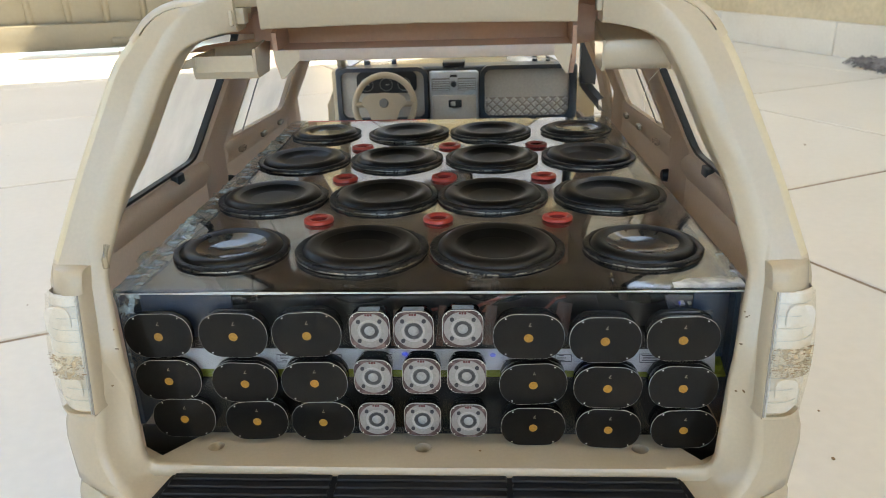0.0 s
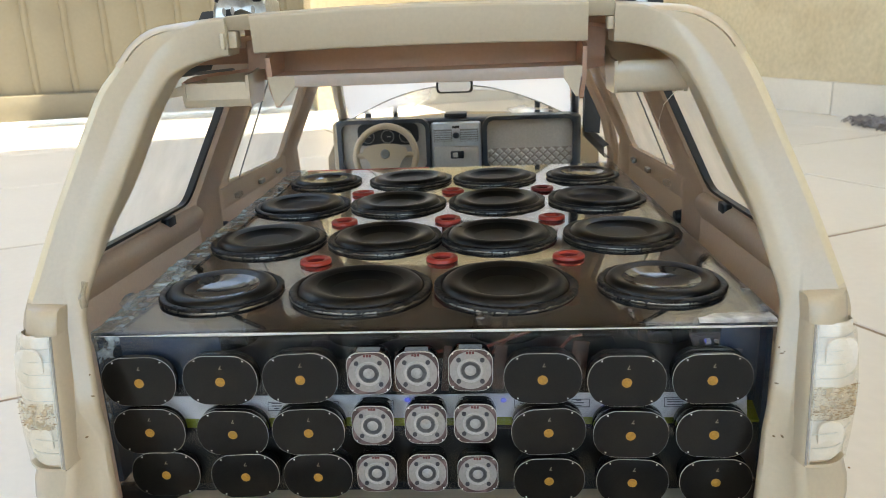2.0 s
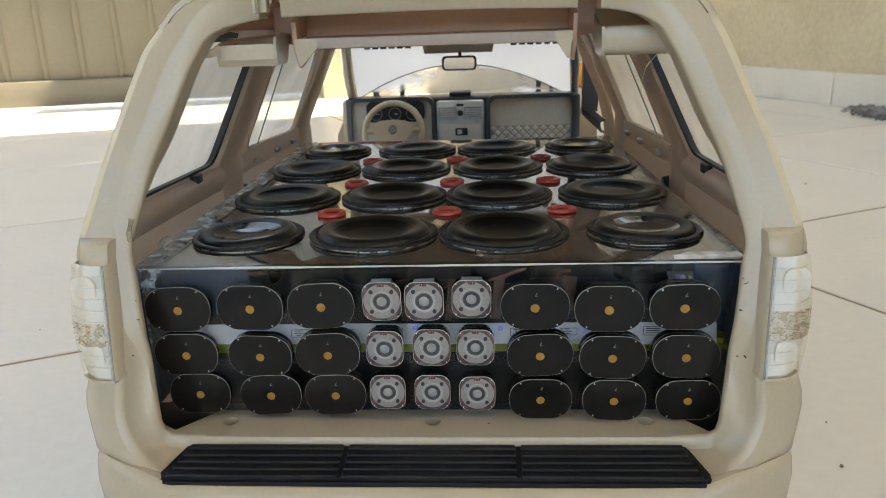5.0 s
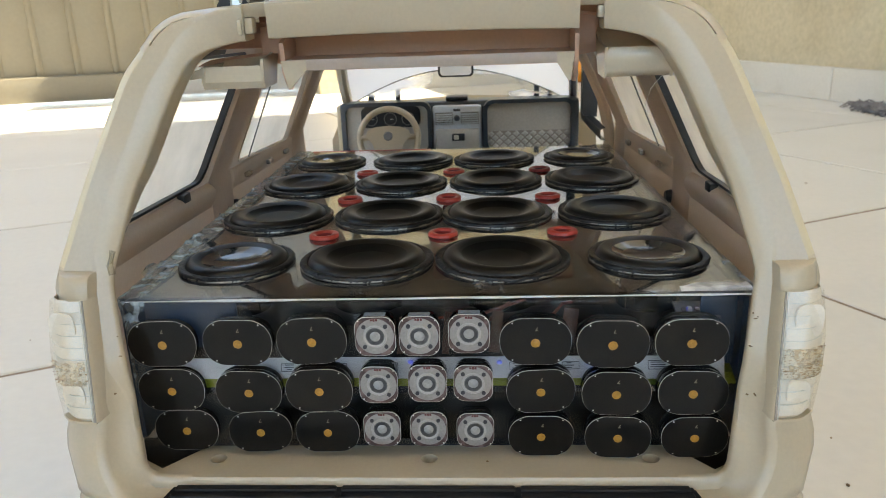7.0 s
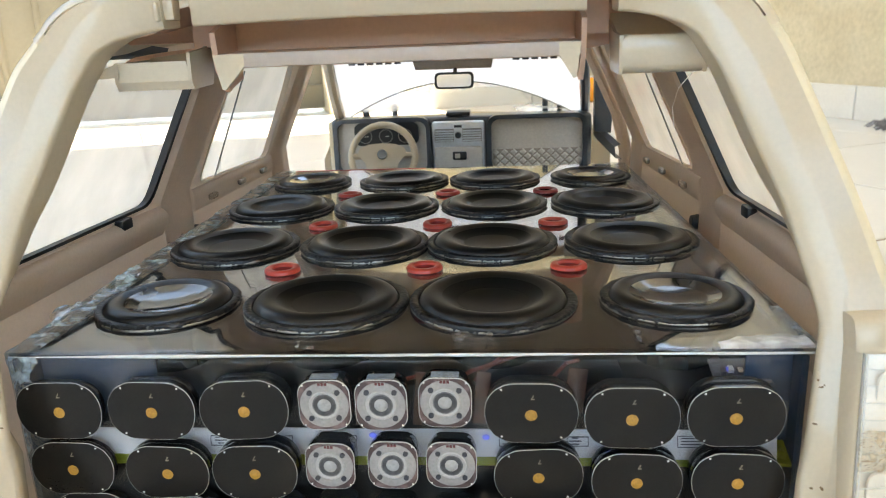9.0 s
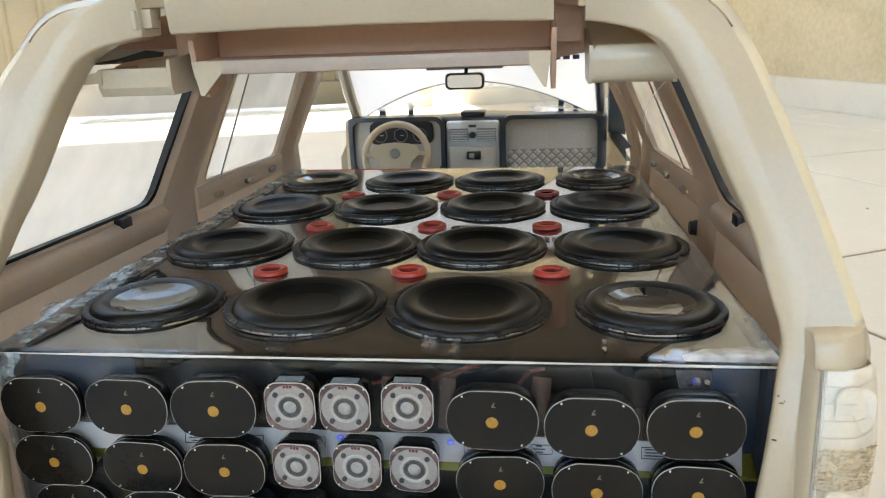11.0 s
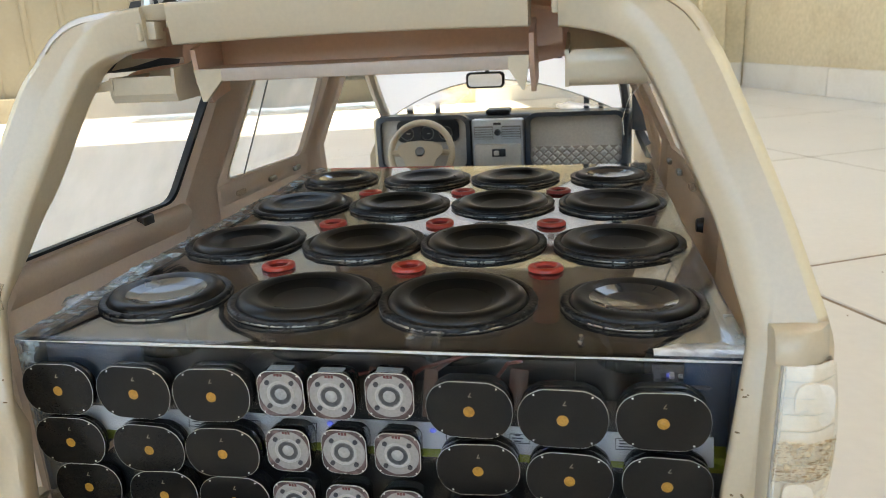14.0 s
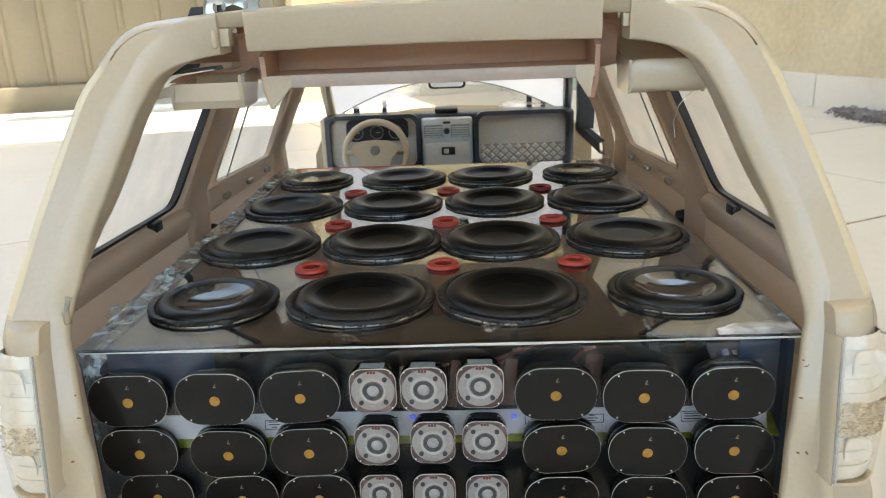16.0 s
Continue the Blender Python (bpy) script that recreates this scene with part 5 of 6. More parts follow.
bpart("inner_wall", box(-0.120, 0.1215, 0.3285, 0.3300, 0.1345, 0.1620), BLACK_LINING)
bpart("red_edge", box(-0.118, -0.02, 0.6235, 0.6255, 0.1955, 0.1985, 0.0006), RED)


def glue_ring(r):
    """The rough bead of black glue round a cone: flat on top, ragged at its foot."""
    profile = [(r * 0.72, -0.0010), (r * 1.000, -0.0013), (r * 1.016, -0.0006), (r * 1.022, 0.0003), (r * 1.018, 0.0008), (r * 1.006, 0.0011), (r * 0.985, 0.0013), (r * 0.950, 0.0012), (r * 0.918, 0.0010), (r * 0.908, 0.0007), (r * 0.902, 0.0000)]
    rows = []
    n = 240
    for i in range(n):
        a = 2 * math.pi * i / n
        c, s = math.cos(a), math.sin(a)
        row = []
        for k, (q, z) in enumerate(profile):
            side = 1.0 if 1 < k < 7 else 0.25
            w = side * (0.0006 * noise.noise((c * 5 + r * 900, s * 5, k * 0.3)) + 0.0005 * noise.noise((c * 38, s * 38 + r * 700, k * 1.7)) + 0.0003 * noise.noise((c * 90, s * 90, k * 2.3)))
            row.append(((q + w) * c, (q + w) * s, z + side * 0.00035 * noise.noise((c * 41, s * 41, 5 + k * 1.6))))
        rows.append(row)
    bm = bmesh.new()
    join(bm, rows + [rows[0]])
    bmesh.ops.remove_doubles(bm, verts=bm.verts[:], dist=1e-6)
    bmesh.ops.recalc_face_normals(bm, faces=bm.faces[:])
    return bm


def subwoofer_meshes(r):
    small = r < 0.027
    ring = to_mesh("subwoofer", glue_ring(r), GLUE, 38)
    rim = to_mesh("rim", lathe([(r * 0.99, -0.0012), (r * 1.020, -0.0010), (r * 1.024, -0.0006), (r * 1.018, -0.0002), (r * 0.99, 0.0)], 60, 0.0003), CHROME, 60)
    roll = [(0.908, -0.0002), (0.899, 0.0006), (0.889, 0.0013), (0.870, 0.0021), (0.840, 0.0028), (0.800, 0.0032), (0.760, 0.0033), (0.710, 0.0031), (0.665, 0.0027), (0.620, 0.0022)]
    surround = to_mesh("surround", lathe([(r * q, z) for q, z in roll], 60), RUBBER, 80)
    dish = [(0.620, 0.0022), (0.560, 0.0016), (0.500, 0.0010), (0.440, 0.0005)] if small else [(0.620, 0.0022), (0.560, 0.0012), (0.500, 0.0004), (0.440, -0.0001)]
    cone = to_mesh("cone", lathe([(r * q, z) for q, z in dish], 60), CAP if small else CONE, 80)
    bowl = [(0.440, 0.0005), (0.30, -0.0002), (0.15, -0.0006), (0.0, -0.0007)] if small else [(0.440, -0.0001), (0.30, -0.0006), (0.15, -0.0009), (0.0, -0.0010)]
    cap = to_mesh("dust_cap", lathe([(r * q, z) for q, z in bowl], 48), CAP if small else CONE, 80)
    magnet = to_mesh("magnet", lathe([(r * 0.90, -0.0015), (r * 0.80, -0.006), (r * 0.55, -0.014), (r * 0.52, -0.022), (0, -0.022)], 24), BLACK)
    marks = bmesh.new()
    for k in range(8):
        a = radians(-90 + (k - 3.5) * 10.5)
        m = Matrix.Translation((math.cos(a) * r * 0.50, math.sin(a) * r * 0.50, 0.00120 if small else 0.0004)) @ Matrix.Rotation(a + radians(90), 4, "Z") @ Matrix.Rotation(radians(-12), 4, "X")
        w, h = r * (0.050 if k % 3 else 0.072), r * (0.070 if k % 2 else 0.055)
        for dx, dy, sx, sy in ((0, h / 2, w, 0.0005), (0, -h / 2, w, 0.0005), (-w / 2, 0, 0.0005, h), (w / 2, 0, 0.0005, h if k % 3 else h * 0.5)):
            solid(sx * 0.8, sy * 0.8, 0.0003, m @ Matrix.Translation((dx, dy, 0)), 0, 1, marks)
    return ring, rim, surround, cone, cap, magnet, to_mesh("cone_mark", marks, CONE_PRINT if small else FAINT_PRINT)


BIG, SMALL = subwoofer_meshes(0.0292), subwoofer_meshes(0.0252)
for j, (y, xs) in enumerate(SUBS):
    for i, x in enumerate(xs):
        kit = SMALL if j in (0, 3) and i in (0, 3) else BIG
        rnd = random.Random(10 * j + i)
        m = Matrix.Translation((x, y, TOPZ + 0.0010)) @ Matrix.Rotation(radians(rnd.uniform(-0.8, 0.8)), 4, "X") @ Matrix.Rotation(radians(rnd.uniform(-0.8, 0.8)), 4, "Y") @ Matrix.Rotation(radians(rnd.uniform(-14, 14)), 4, "Z")
        sub = again("subwoofer", kit[0], None, m)
        tagged(sub, "small glossy black subwoofer with silver print glued into the clear lid" if kit is SMALL else "large black rubber-edged subwoofer glued into the clear lid", "subwoofer", "subwoofers in the box lid")
        for nm, me in zip(("rim", "surround", "cone", "dust_cap", "magnet", "cone_mark"), kit[1:]):
            again(nm, me, sub, Matrix())


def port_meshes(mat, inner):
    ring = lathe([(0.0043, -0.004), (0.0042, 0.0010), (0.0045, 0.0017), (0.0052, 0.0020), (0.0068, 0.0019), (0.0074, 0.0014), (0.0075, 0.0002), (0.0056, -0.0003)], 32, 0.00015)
    # tube and bore get a darker colour, standing in for the port's inner shade
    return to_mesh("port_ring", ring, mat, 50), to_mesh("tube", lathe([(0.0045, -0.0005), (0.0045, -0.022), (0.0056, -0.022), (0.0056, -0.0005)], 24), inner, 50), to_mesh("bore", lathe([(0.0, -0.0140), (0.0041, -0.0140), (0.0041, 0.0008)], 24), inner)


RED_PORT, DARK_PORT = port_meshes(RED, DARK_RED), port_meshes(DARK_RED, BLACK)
for j, (y, xs) in enumerate(PORTS):
    for k, x in enumerate(xs):
        kit = DARK_PORT if (j, k) == (2, 2) else RED_PORT
        ob = again("port_ring", kit[0], None, Matrix.Translation((x, y, TOPZ + 0.0002)) @ Matrix.Rotation(radians(random.Random(int(x * 9999) + int(y * 999)).uniform(-3, 3)), 4, "X"))
        tagged(ob, "dark red plastic bass port ring set in the clear lid" if kit is DARK_PORT else "red plastic bass port ring set in the clear lid", "bass port", "ports in the box lid")
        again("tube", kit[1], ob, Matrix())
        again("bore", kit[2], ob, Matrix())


# oval drivers: black body, printed face, pale paper edge, gold dot
half = [(0.0, -1.0), (0.50, -0.99), (0.80, -0.77), (0.95, -0.42), (1.0, 0.0), (0.96, 0.40), (0.81, 0.75), (0.50, 0.99), (0.0, 1.0)]
face_out = bend([(0.0139 * u, 0.0096 * v) for u, v in half + [(-u, v) for u, v in half[-2:0:-1]]], 0.0016, 3)
bm = bmesh.new()
join(bm, [[(x * k, y, z * k) for x, z in face_out] for y, k in ((0.0, 0.985), (0.0006, 0.992), (0.0028, 0.990), (0.0032, 0.968), (0.0038, 0.966), (0.0042, 0.980), (0.0070, 0.972), (0.0078, 0.945))], closed=True, ends=True)
bmesh.ops.recalc_face_normals(bm, faces=bm.faces[:])
body_me = to_mesh("oval_driver", bm, BLACK)
face_me = to_mesh("face", slab([(x * 0.99, z * 0.99) for x, z in face_out], 0.0004, m=Matrix.Translation((0, -0.0004, 0))), FACE)
bm = bmesh.new()
join(bm, [[(x, -0.0003, z) for x, z in face_out], [(x * 0.995, -0.0006, z * 0.993) for x, z in face_out], [(x * 0.991, -0.0006, z * 0.988) for x, z in face_out]], closed=True)
rim_me = to_mesh("paper_edge", bm, PAPER_EDGE)
bm = bmesh.new()
join(bm, [[(0.0018 * k * (1 + 0.012 * math.cos(8 * a)) * math.cos(a), -0.0004 - d, -0.0006 + 0.0018 * k * (1 + 0.012 * math.cos(8 * a)) * math.sin(a)) for a in [2 * math.pi * i / 32 for i in range(32)]] for k, d in ((1.0, 0.0), (0.95, 0.0002), (0.5, 0.0003 + 0.0001), (0.05, 0.0006))], closed=True, ends=True)
bmesh.ops.recalc_face_normals(bm, faces=bm.faces[:])
dot_me = to_mesh("gold_dot", bm, GOLD, 20)
bm = bmesh.new()
solid(0.0011, 0.0002, 0.00026, Matrix.Translation((0.0005, -0.00055, 0.0046)), 0, 1, bm)
solid(0.00026, 0.0002, 0.0016, Matrix.Translation((0.0004, -0.00056, 0.0052)) @ Matrix.Rotation(radians(28), 4, "Y"), 0, 1, bm)
mark_me = to_mesh("face_mark", bm, DULLMARK)
pins = bmesh.new()
bmesh.ops.create_icosphere(pins, subdivisions=1, radius=0.00034)
pin_me = to_mesh("pin", pins, PIN)

ROWS = [((-0.1060, -0.0742, -0.0441, -0.0190, -0.0019, 0.0172, 0.0427, 0.0718, 0.1012), (0.1808, 0.1822, 0.1834), 0.1855, 0.1820),
        ((-0.1048, -0.0722, -0.0428, -0.0190, 0.0004, 0.0184, 0.0448, 0.0738, 0.1030), (0.1606, 0.1608, 0.1624), 0.1645, 0.1608),
        ((-0.1010, -0.0692, -0.0409, -0.0186, 0.0001, 0.0188, 0.0450, 0.0750, 0.1048), (0.1424, 0.1428, 0.1436), 0.1448, 0.1414)]
DEEP = (0.2838, 0.2816, 0.2794, 0.2796, 0.2800, 0.2806, 0.2802, 0.2784, 0.2784)   # the faces are not in one plane
# tweeters: black block with rounded corners and a printed face
TW = rounded(0.0079, 0.0082, 0.0046, 5)


def disc(r0, r1, depth, mat, name):
    bm = lathe([(r0, depth), (r1, depth), (r1 + 0.0001, 0)] if r0 == 0 else [(r0, 0), (r0, depth), (r1, depth), (r1, 0)], 36)
    bm.transform(Matrix.Translation((0, -0.0004, 0)) @ Matrix.Rotation(radians(90), 4, "X"))
    return to_mesh(name, bm, mat, 30)


def turned(name, profile, mat):
    bm = lathe(profile, 36)
    bm.transform(Matrix.Translation((0, -0.0004, 0)) @ Matrix.Rotation(radians(90), 4, "X"))
    return to_mesh(name, bm, mat, 40)


bm = bmesh.new()
join(bm, [[(x * k, y, z * k) for x, z in TW] for y, k in ((0.0, 0.985), (0.0008, 0.995), (0.0040, 0.985), (0.0044, 0.95), (0.0080, 0.90))], closed=True, ends=True)
bmesh.ops.recalc_face_normals(bm, faces=bm.faces[:])
tw_body = to_mesh("tweeter", bm, BLACK)
tw_face = to_mesh("face", slab([(x * 0.985, z * 0.985) for x, z in TW], 0.0004, m=Matrix.Translation((0, -0.0004, 0))), HORN_RIM)
bm = bmesh.new()
join(bm, [[(x, -0.0003, z) for x, z in TW], [(x * 0.99, -0.0006, z * 0.99) for x, z in TW], [(x * 0.972, -0.0006, z * 0.972) for x, z in TW]], closed=True)
tw_edge = to_mesh("paper_edge", bm, PAPER_EDGE)
tw_parts = [("white_disc", turned("white_disc", [(0.0046, 0.0002), (0.0068, 0.0003), (0.0073, 0.0002), (0.0074, 0.0)], HORN_WHITE)),
            ("pale_ring", turned("pale_ring", [(0.0036, 0.0002), (0.0038, 0.0004), (0.0044, 0.0005), (0.0047, 0.0003), (0.0048, 0.0)], HORN_PALE)),
            ("grey_ring", turned("grey_ring", [(0.0032, 0.0003), (0.0034, 0.0003), (0.0038, 0.0002), (0.0038, 0.0)], HORN_GREY)),
            ("dark_ring", turned("dark_ring", [(0.0019, 0.0002), (0.0025, 0.0003), (0.0033, 0.0003), (0.0034, 0.0)], HORN_MID)),
            ("dome", turned("dome", [(0, 0.0010), (0.0007, 0.00095), (0.0014, 0.00075), (0.0020, 0.0004), (0.0022, 0.0)], HORN_DOME))]
bm = bmesh.new()
for x, h in ((-0.0013, 0.0008), (-0.0003, 0.0010), (0.0007, 0.0009)):
    solid(0.0008, 0.0002, h, Matrix.Translation((x + 0.0002, -0.0007, 0.0069)), 0, 1, bm)
tw_logo = to_mesh("logo_bar", bm, LOGO_RED)
hole_me = disc(0, 0.00080, 0.00055, HORN_DARK, "mount_hole")
label_me = to_mesh("top_label", solid(0.0082, 0.0036, 0.0003, Matrix.Translation((0, 0.0022, 0.0081))), LABEL_BLUE)

for j, (xs, zl, zt, zr) in enumerate(ROWS):
    for i, x in enumerate(xs):
        rnd = random.Random(100 * j + i)
        z = zt if 3 <= i <= 5 else zl[i] if i < 3 else zr
        if i in (5,) and j == 2:
            z -= 0.0014
        m = Matrix.Translation((x, DEEP[i] + rnd.uniform(-0.0003, 0.0003), z + rnd.uniform(-0.0003, 0.0003))) @ Matrix.Rotation(radians(rnd.uniform(-2.0, 2.0)), 4, "Y") @ Matrix.Rotation(radians(rnd.uniform(-2.0, 2.0)), 4, "X") @ Matrix.Rotation(radians(rnd.uniform(-1.5, 1.5)), 4, "Z") @ Matrix.Scale((1.0, 0.975, 0.945)[j] * (1 + (DEEP[i] - 0.279) * 4), 4) @ Matrix.Diagonal((1, min(1.0, (0.2874 - DEEP[i]) / 0.0078), 1, 1))
        if 3 <= i <= 5:
            tw = tagged(again("tweeter", tw_body, None, m), "square black tweeter with white and dusky red printed face", "tweeter", "tweeters on the box front")
            for nm, me in [("face", tw_face), ("paper_edge", tw_edge), ("logo_bar", tw_logo)] + tw_parts + ([("top_label", label_me)] if j == 0 else []):
                again(nm, me, tw, Matrix())
            for a in (45, 135, 225, 315):
                again("mount_hole", hole_me, tw, Matrix.Translation((0.0059 * math.cos(radians(a)), -0.00015, 0.0059 * math.sin(radians(a)))))
                again("pin", pin_me, tw, Matrix.Translation((0.0088 * math.cos(radians(a)), -0.0005, 0.0092 * math.sin(radians(a)))))
        else:
            d = tagged(again("oval_driver", body_me, None, m), "dark grey oval loudspeaker with a gold centre dot", "loudspeaker", "oval loudspeakers on the box front")
            for nm, me in (("face", face_me), ("paper_edge", rim_me), ("gold_dot", dot_me), ("face_mark", mark_me)):
                again(nm, me, d, Matrix())
            for px, pz in ((-0.0088, 0.0076), (0.0088, 0.0076), (-0.0088, -0.0076), (0.0088, -0.0076)):
                again("pin", pin_me, d, Matrix.Translation((px, -0.0005, pz)))

# boards, wires and lamps behind the front sheet
bpart("navy_patch", box(-0.1165, -0.0780, 0.2945, 0.2960, 0.1745, 0.1950, 0.0004), NAVY, "dark blue patch behind the sheet")
bpart("navy_patch", box(0.1090, 0.1232, 0.2965, 0.2980, 0.1640, 0.1950, 0.0004), NAVY)
board = bpart("circuit_board", loft([[(x, 0.2887, 0.1622 + d), (x, 0.2912, 0.1706 + d * 0.4), (x, 0.2920, 0.1704 + d * 0.4), (x, 0.2895, 0.1620 + d)] for x, d in ((-0.112, 0.0012), (-0.075, 0.0004), (-0.04, 0.0010), (0.0, 0.0), (0.04, 0.0003), (0.08, -0.0004), (0.118, -0.0010))], closed=True, ends=True), BOARD_WHITE, "white board with printed outlines behind the front sheet")
rnd = random.Random(3)
for k in range(9):
    x = -0.055 + 0.0185 * k + rnd.uniform(-0.002, 0.002)
    w, h = rnd.uniform(0.006, 0.011), rnd.uniform(0.0026, 0.0036)
    bm = bmesh.new()
    for dx, dz, sx, sz in ((0, h / 2, w, 0.0002), (0, -h / 2, w, 0.0002), (-w / 2, 0, 0.0002, h), (w / 2, 0, 0.0002, h)):
        solid(sx, 0.0002, sz, Matrix.Translation((x + dx, 0.2893, 0.1672 + dz)), 0, 1, bm)
    for q in range(3):
        solid(w * rnd.uniform(0.2, 0.6), 0.0002, 0.0003, Matrix.Translation((x - w * 0.12, 0.2893, 0.1682 - 0.0009 * q)), 0, 1, bm)
    for v in bm.verts:                       # the print lies on the sloping board
        v.co.y = 0.2890 + (v.co.z - 0.1634) * 0.305 + (v.co.y - 0.2893) - 0.0003
    bm.transform(BX)
    part("print_bars", bm, INK, board)
bpart("green_strip", box(-0.105, 0.1215, 0.2910, 0.2935, 0.1575, 0.1632, 0.0006), BOARD_GREEN, "yellow-green strip board")
bpart("green_strip", solid(0.017, 0.010, 0.0012, Matrix.Translation((0.1145, 0.2935, 0.1628)) @ Matrix.Rotation(radians(24), 4, "X") @ Matrix.Rotation(radians(14), 4, "Y")), BOARD_GREEN)
for x, z in ((-0.113, 0.1690), (0.1125, 0.1688)):
    bm = bmesh.new()
    bmesh.ops.create_icosphere(bm, subdivisions=3, radius=0.006)
    for v in bm.verts:
        v.co = v.co * (1 + 0.5 * noise.noise(v.co * 500)) * 0.9
        v.co.z *= 0.55
        v.co.y *= 0.4
    bm.transform(Matrix.Translation((x, 0.2955, z)))
    bpart("foil_scrap", bm, FOIL)
for x in (-0.0985, 0.1085):
    small = bpart("small_board", solid(0.017, 0.010, 0.0010, Matrix.Translation((x, 0.3005, 0.1862)) @ Matrix.Rotation(radians(18), 4, "X")), BOARD_GREY, "small grey circuit board")
    for k in range(5):
        chip = solid(0.0016, 0.0022, 0.0012, Matrix.Translation((x - 0.0055 + 0.0026 * k, 0.2985 + 0.0012 * (k % 2), 0.1870)) @ Matrix.Rotation(radians(18), 4, "X"))
        chip.transform(BX)
        part("chip", chip, (INK, PIN, FOIL)[k % 3], small)
for x0, x1, z0, z1, y in ((0.008, 0.040, 0.174, 0.190, 0.305), (0.050, 0.058, 0.186, 0.192, 0.296), (-0.012, 0.006, 0.173, 0.182, 0.306), (-0.115, -0.109, 0.186, 0.191, 0.299), (0.02, 0.034, 0.17, 0.186, 0.312)):
    bpart("wire", tube([(x0, y, z0), ((x0 + x1) / 2, y - 0.004, (z0 + z1) / 2 + 0.004), (x1, y, z1)], 0.0007), ORANGE_WIRE, "orange-red wire")
# brown streaks of reflection in the sheet, painted as thin strips behind it
for x0, x1, z0, z1 in ((0.0255, 0.0300, 0.1720, 0.1900), (0.0065, 0.0095, 0.1715, 0.1900), (-0.0120, -0.0095, 0.1715, 0.1880), (0.054, 0.060, 0.176, 0.191)):
    bpart("reflection_streak", solid(x1 - x0, 0.0006, z1 - z0, Matrix.Translation(((x0 + x1) / 2, 0.2925, (z0 + z1) / 2)) @ Matrix.Rotation(radians(6), 4, "Y"), 0.0002, 1), BROWN_STREAK, "orange-brown strip painting a streak of reflection in the sheet")
bpart("amplifier_block", box(-0.05, 0.075, 0.306, 0.326, 0.1640, 0.1790, 0.001), BLACK_LINING, "black amplifier block")
led_bm = bmesh.new()
bmesh.ops.create_icosphere(led_bm, subdivisions=2, radius=0.0012)
led_me = to_mesh("led", led_bm, LED)
for x, y, z in ((-0.0780, 0.2886, 0.1688), (-0.0414, 0.2886, 0.1692), (-0.0069, 0.2886, 0.1700), (0.0289, 0.2886, 0.1694), (0.0644, 0.2886, 0.1690), (0.1047, 0.3, 0.1869), (0.1138, 0.3, 0.1875), (-0.1034, 0.3, 0.1845), (-0.0934, 0.3, 0.1841), (0.1150, 0.372, 0.1885), (0.1170, 0.345, 0.1885)):
    ob = again("led", led_me, rig, BX @ Matrix.Translation((x, y, z)) @ Matrix.Diagonal((1.0, 0.5, 0.8, 1)))
    ob["label"] = "small blue light"

# wrinkled tape along the lid's edges: long creases on top, a frayed lip over the side
for s, n, width, fold_size in ((-1, 190, 0.0100, 0.00016), (1, 90, 0.0120, 0.00010)):
    rows = []
    for k in range(n + 1):
        y = 0.2885 + 0.336 * k / n
        x = (-0.1225 - 0.0065 * (y - FRONT) / 0.337) if s < 0 else (0.1275 - 0.0035 * (y - FRONT) / 0.337)
        fray = max(0.0, noise.noise((y * 48, 5, 1)) + 0.5 * noise.noise((y * 190, 5, 1)) + 0.15) * (0.0055 if s < 0 and 0.32 < y < 0.44 else 0.0018 if s < 0 else 0.0006)
        wide = width * (1 + 0.22 * noise.noise((y * 22, 8, s)))
        row = []
        for c in range(11):
            u = c / 10
            crease = fold_size * (noise.noise((y * 28 + c * 0.35, c * 1.7, s)) + 0.6 * noise.noise((y * 90, c * 2.3, s)))
            row.append((x - s * wide * (1 - u), y, TOPZ + 0.0008 + max(-0.0004, crease)))
        row += [(x + s * (0.0004 + fray * 0.5), y, TOPZ + 0.0006 + fray * 0.7), (x + s * (0.0010 + fray), y, TOPZ - 0.0015 + fray * 0.5), (x + s * 0.0007, y, TOPZ - 0.0060), (x + s * 0.0005, y, TOPZ - 0.0100)]
        rows.append(row)
    bpart("edge_tape", loft(rows), TAPE if s < 0 else SMOOTH_TAPE, "wrinkled clear tape" if s < 0 else "clear tape", 50)
# the lid corner's bright reflection, painted as a whitish strip
rows = []
for k in range(15):
    u = k / 14
    x = 0.0990 + 0.0275 * u
    wide = 0.0100 * min(1, u * 1.6 + 0.35) * (0.85 + 0.3 * noise.noise((u * 6, 2, 0)))
    rows.append([(x, 0.2893, TOPZ + 0.0003), (x, 0.2905, TOPZ + 0.0009), (x, 0.2905 + wide * 0.5, TOPZ + 0.0010 + 0.0003 * noise.noise((x * 300, 0, 0))), (x, 0.2905 + wide, TOPZ + 0.0007)])
bpart("corner_gleam", loft(rows), CORNER_GLEAM, "white strip painting the bright reflection on the lid's corner", 40)

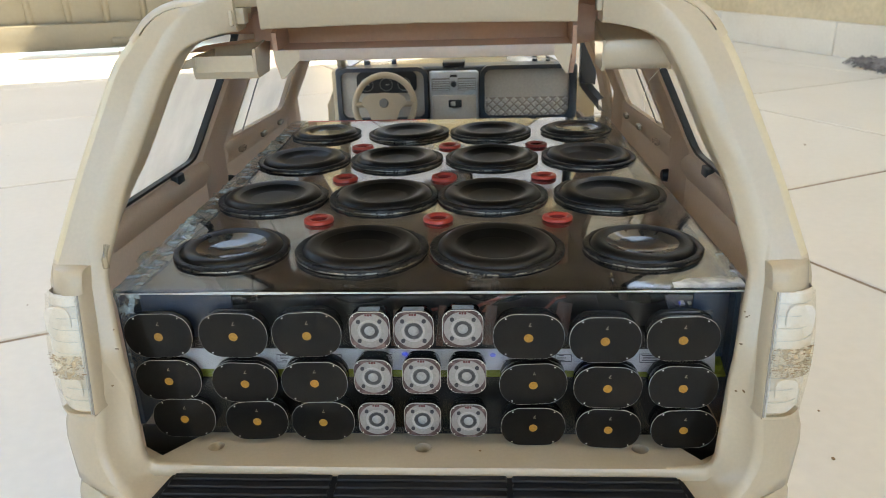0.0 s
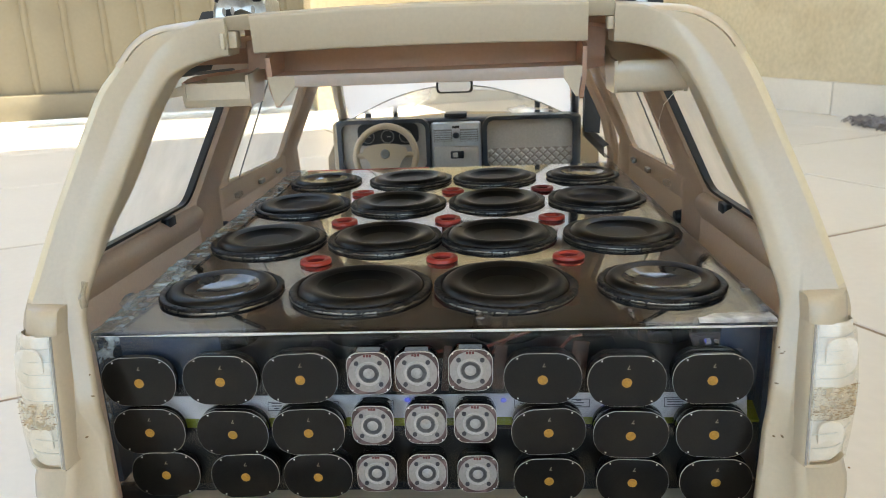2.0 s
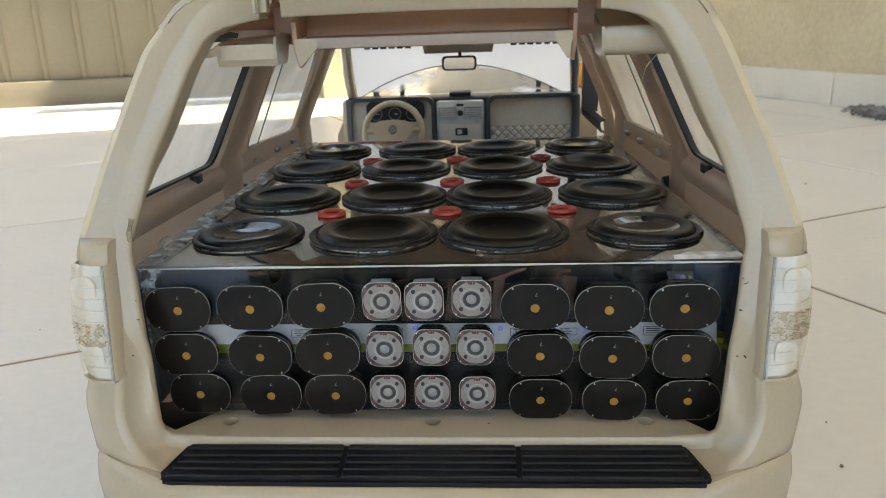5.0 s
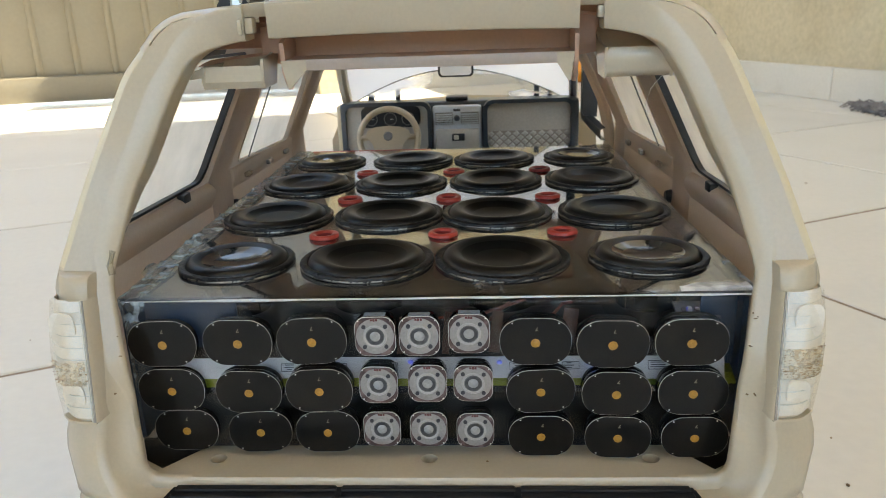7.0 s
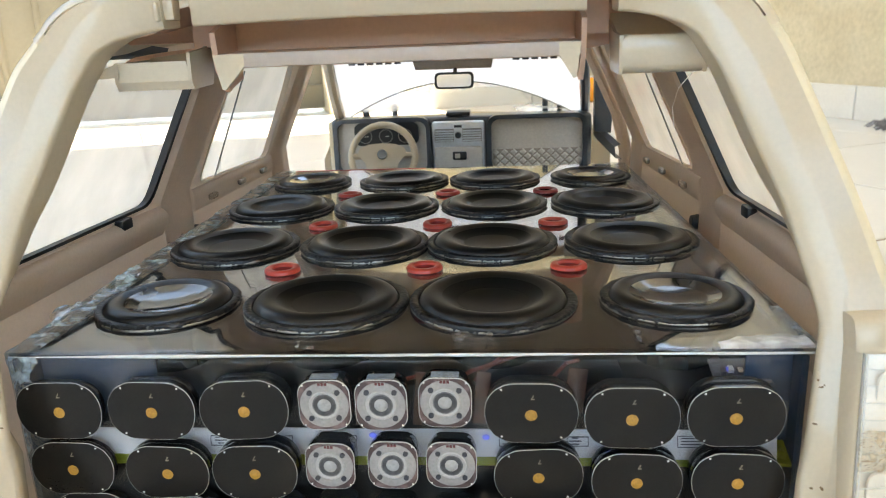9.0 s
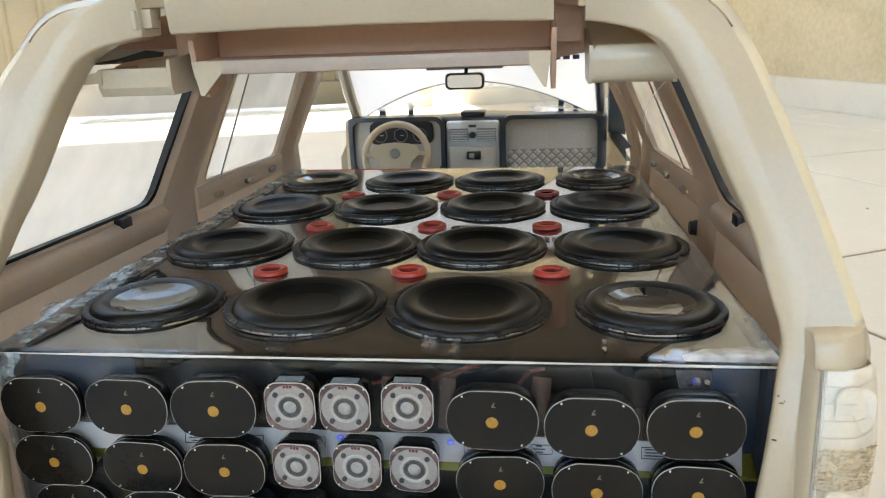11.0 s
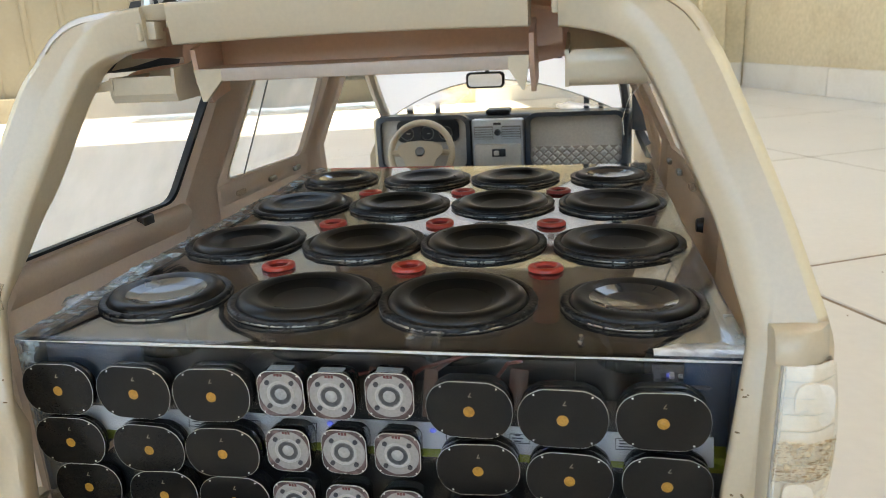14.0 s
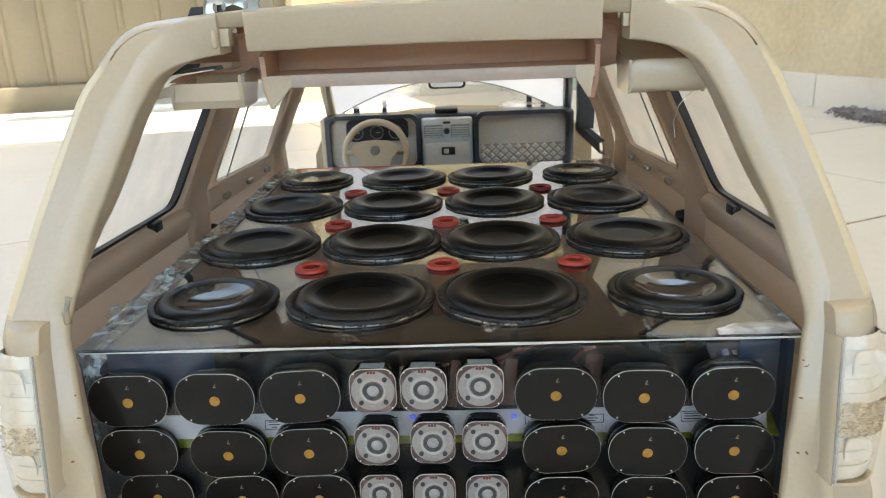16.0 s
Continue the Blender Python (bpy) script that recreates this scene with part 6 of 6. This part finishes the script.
def crumple(y0, y1, s, wide, high, seed):
    """A ridge of crumpled clear tape and glue on the lid's side edge, all small facets."""
    rows = []
    n = int((y1 - y0) / 0.0011)
    for k in range(n + 1):
        u = k / n
        y = y0 + (y1 - y0) * u
        x = (-0.1225 - 0.0065 * (y - FRONT) / 0.337) if s < 0 else (0.1275 - 0.0035 * (y - FRONT) / 0.337)
        lift = math.sin(math.pi * min(1.0, u * 1.02)) ** 0.5 * (0.55 + 0.45 * noise.noise((y * 60, seed, 0)))
        row = []
        for c in range(10):
            v = c / 9
            jag = noise.noise((y * 230, c * 1.3, seed)) * 0.45 + noise.noise((y * 75, c * 0.9, seed + 4)) * 0.8
            arch_z = math.sin(math.pi * min(1.0, 0.12 + v * 0.88))
            row.append((x - s * wide * (0.72 - v) + 0.0011 * noise.noise((y * 120, c * 0.7, seed + 9)), y + 0.0004 * noise.noise((y * 330, c * 3.1, seed + 2)), TOPZ + 0.0004 + high * lift * arch_z * max(0.05, 0.55 + jag) - (0.0030 if c == 9 else 0.0)))
        rows.append(row)
    return loft(rows)


for y0, y1, s, wide, high, seed in ((0.289, 0.345, -1, 0.0065, 0.0014, 1), (0.330, 0.400, -1, 0.0090, 0.0034, 2), (0.385, 0.470, -1, 0.0075, 0.0022, 3), (0.289, 0.325, 1, 0.0036, 0.0009, 5)):
    bpart("crumpled_tape", crumple(y0, y1, s, wide, high, seed), TAPE, "crumpled glassy tape and dried glue", 24)

# tape folded round the front's upright edge on the driver's side
rows = []
for k in range(33):
    z = 0.1600 + (TOPZ - 0.1600) * k / 32
    rows.append([(-0.1215 + 0.0085 * c / 7 * (0.8 + 0.5 * noise.noise((z * 150, 3, 1))), FRONT - 0.0006 - 0.0011 * max(0.0, 0.25 + noise.noise((z * 260, c * 1.2, 7))) * math.sin(math.pi * (c + 0.5) / 8), z) for c in range(8)])
bpart("crumpled_tape", loft(rows), TAPE, "crumpled glassy tape on the upright edge", 24)

# smears of clear glue under the front cones
for k, (x, w, h) in enumerate(((-0.0270, 0.0115, 0.0125), (0.0225, 0.0075, 0.0125), (0.0300, 0.0035, 0.0125), (0.0770, 0.0020, 0.009))):
    rows = []
    for j in range(9):
        u = j / 8
        half = w * 0.5 * (1 - 0.35 * u + 0.5 * noise.noise((k * 7, j * 0.6, 0)))
        mid = x + 0.0012 * noise.noise((k * 5, j * 0.5, 9))
        rows.append([(mid + half * c, 0.3035 - h * u, TOPZ + 0.0003 + 0.0005 * (1 - c * c) * (1 - 0.7 * u)) for c in (-1, -0.6, 0, 0.6, 1)])
    bpart("glue_smear", loft(rows), SMEAR, "hazy clear glue smear", 60)

# the gleam along the sheet's fold, painted as a thin white line
fold = [(x, FRONT + 0.0010 + 0.0002 * noise.noise((x * 40, 0, 0)), TOPZ - 0.0008) for x in [-0.1225 + 0.2500 * k / 60 for k in range(61)]]
bm = bmesh.new()
join(bm, [[Vector(p) + Vector((0, math.cos(t), math.sin(t))) * (0.00020 + 0.00045 * max(0.0, 0.55 + noise.noise((p[0] * 22, 3, 0)))) for t in [2 * math.pi * j / 6 for j in range(6)]] for p in fold], closed=True, ends=True)
bpart("bent_edge", bm, FOLD_GLEAM, "white line painting the gleam along the bent plastic edge", 60)

# ---- small loose details ----
rnd = random.Random(77)
for s, n in ((1, 9), (-1, 6)):
    for k in range(n):
        z = rnd.uniform(0.163, 0.200)
        x = 0.1170 + (z - 0.166) * 0.115 + rnd.uniform(0.0, 0.0045)
        bm = bmesh.new()
        bmesh.ops.create_icosphere(bm, subdivisions=1, radius=1.0, matrix=Matrix.Translation((s * x, lean(z) + 0.0003, z)) @ Matrix.Rotation(rnd.uniform(-0.4, 0.9), 4, "Y") @ Matrix.Diagonal((rnd.uniform(0.0003, 0.0010), 0.0004, rnd.uniform(0.0002, 0.0004), 1)))
        part("scuff_mark", bm, MUD, toy)
part("glue_drip", tube([(-0.1208, 0.2835, 0.2205), (-0.1222, 0.2822, 0.2150), (-0.1216, 0.2818, 0.2115)], 0.0013), PANE, toy)
part("hanging_thread", tube([(0.0985, 0.325, 0.2795), (0.0940, 0.326, 0.2765), (0.0905, 0.327, 0.2720), (0.0888, 0.327, 0.2660), (0.0893, 0.326, 0.2605)], 0.00014, 5), PIN, toy, "loose pale thread")

grit = bmesh.new()
rnd = random.Random(21)
spots = [(0.2580, 0.4480, 0.0013), (0.5850, 1.3260, 0.0022), (0.2720, 0.5050, 0.0009)] + [(rnd.uniform(-1.5, 1.2), rnd.uniform(0.3, 3.0), rnd.uniform(0.0004, 0.0012)) for _ in range(90)]
for x, y, r in spots:
    bmesh.ops.create_icosphere(grit, subdivisions=1, radius=r, matrix=Matrix.Translation((x, y, r * 0.4)) @ Matrix.Diagonal((1, 1.4, 0.5, 1)))
tagged(part("grit", grit, MUD), "small specks of dirt on the tiles", "dirt", kind="stuff")

# ---- floor tiles ----
STEP, GAP = 0.60, 0.0065
tile_me = to_mesh("tile", solid(STEP - GAP, STEP - GAP, 0.008, Matrix.Translation((0, 0, -0.004)), 0.0016, 1), TILE)
turn = Matrix.Rotation(TURN, 4, "Z")
lay = Matrix.Rotation(radians(27.0), 4, "Z")          # the tiles lie at an angle to the walls
sides = ((E1, WALL_A + 0.06), (-E1, 4.56), (E2, GATE_B + 0.12), (-E2, 6.06))
for i in range(-17, 14):
    for j in range(-17, 14):
        m = lay @ Matrix.Translation((0.702 + STEP * (i + 0.5), 0.740 + STEP * (j + 0.5), 0))
        corners = [m @ Vector((u * STEP / 2, v * STEP / 2, 0)) for u in (-1, 1) for v in (-1, 1)]
        if any(min(c.dot(n) for c in corners) > d for n, d in sides):
            continue
        if all(max(c.dot(n) for c in corners) < d for n, d in sides):
            again("tile", tile_me, floor, m)
            continue
        bm = bmesh.new()                                    # a tile cut along the wall
        bm.from_mesh(tile_me)
        bm.transform(m)
        for n, d in sides:
            bmesh.ops.bisect_plane(bm, geom=bm.verts[:] + bm.edges[:] + bm.faces[:], plane_co=n * d, plane_no=n, clear_outer=True)
        if bm.faces:
            part("tile", bm, TILE, floor)
        else:
            bm.free()
skirt_me = to_mesh("skirting_tile", solid(0.597, 0.010, 0.104, Matrix.Translation((0, 0, 0.052)), 0.002, 1), SKIRT)
wall_right, wall_front = bpy.data.objects["wall_right"], bpy.data.objects["wall_front"]
for k in range(7):
    again("skirting_tile", skirt_me, wall_right, turn @ Matrix.Translation((WALL_A - 0.005, FRONT_B - 0.32 - 0.6 * k, 0)) @ Matrix.Rotation(radians(90), 4, "Z"))
for k in range(2):
    again("skirting_tile", skirt_me, wall_front, turn @ Matrix.Translation((WALL_A - 0.31 - 0.6 * k, FRONT_B - 0.005, 0)))
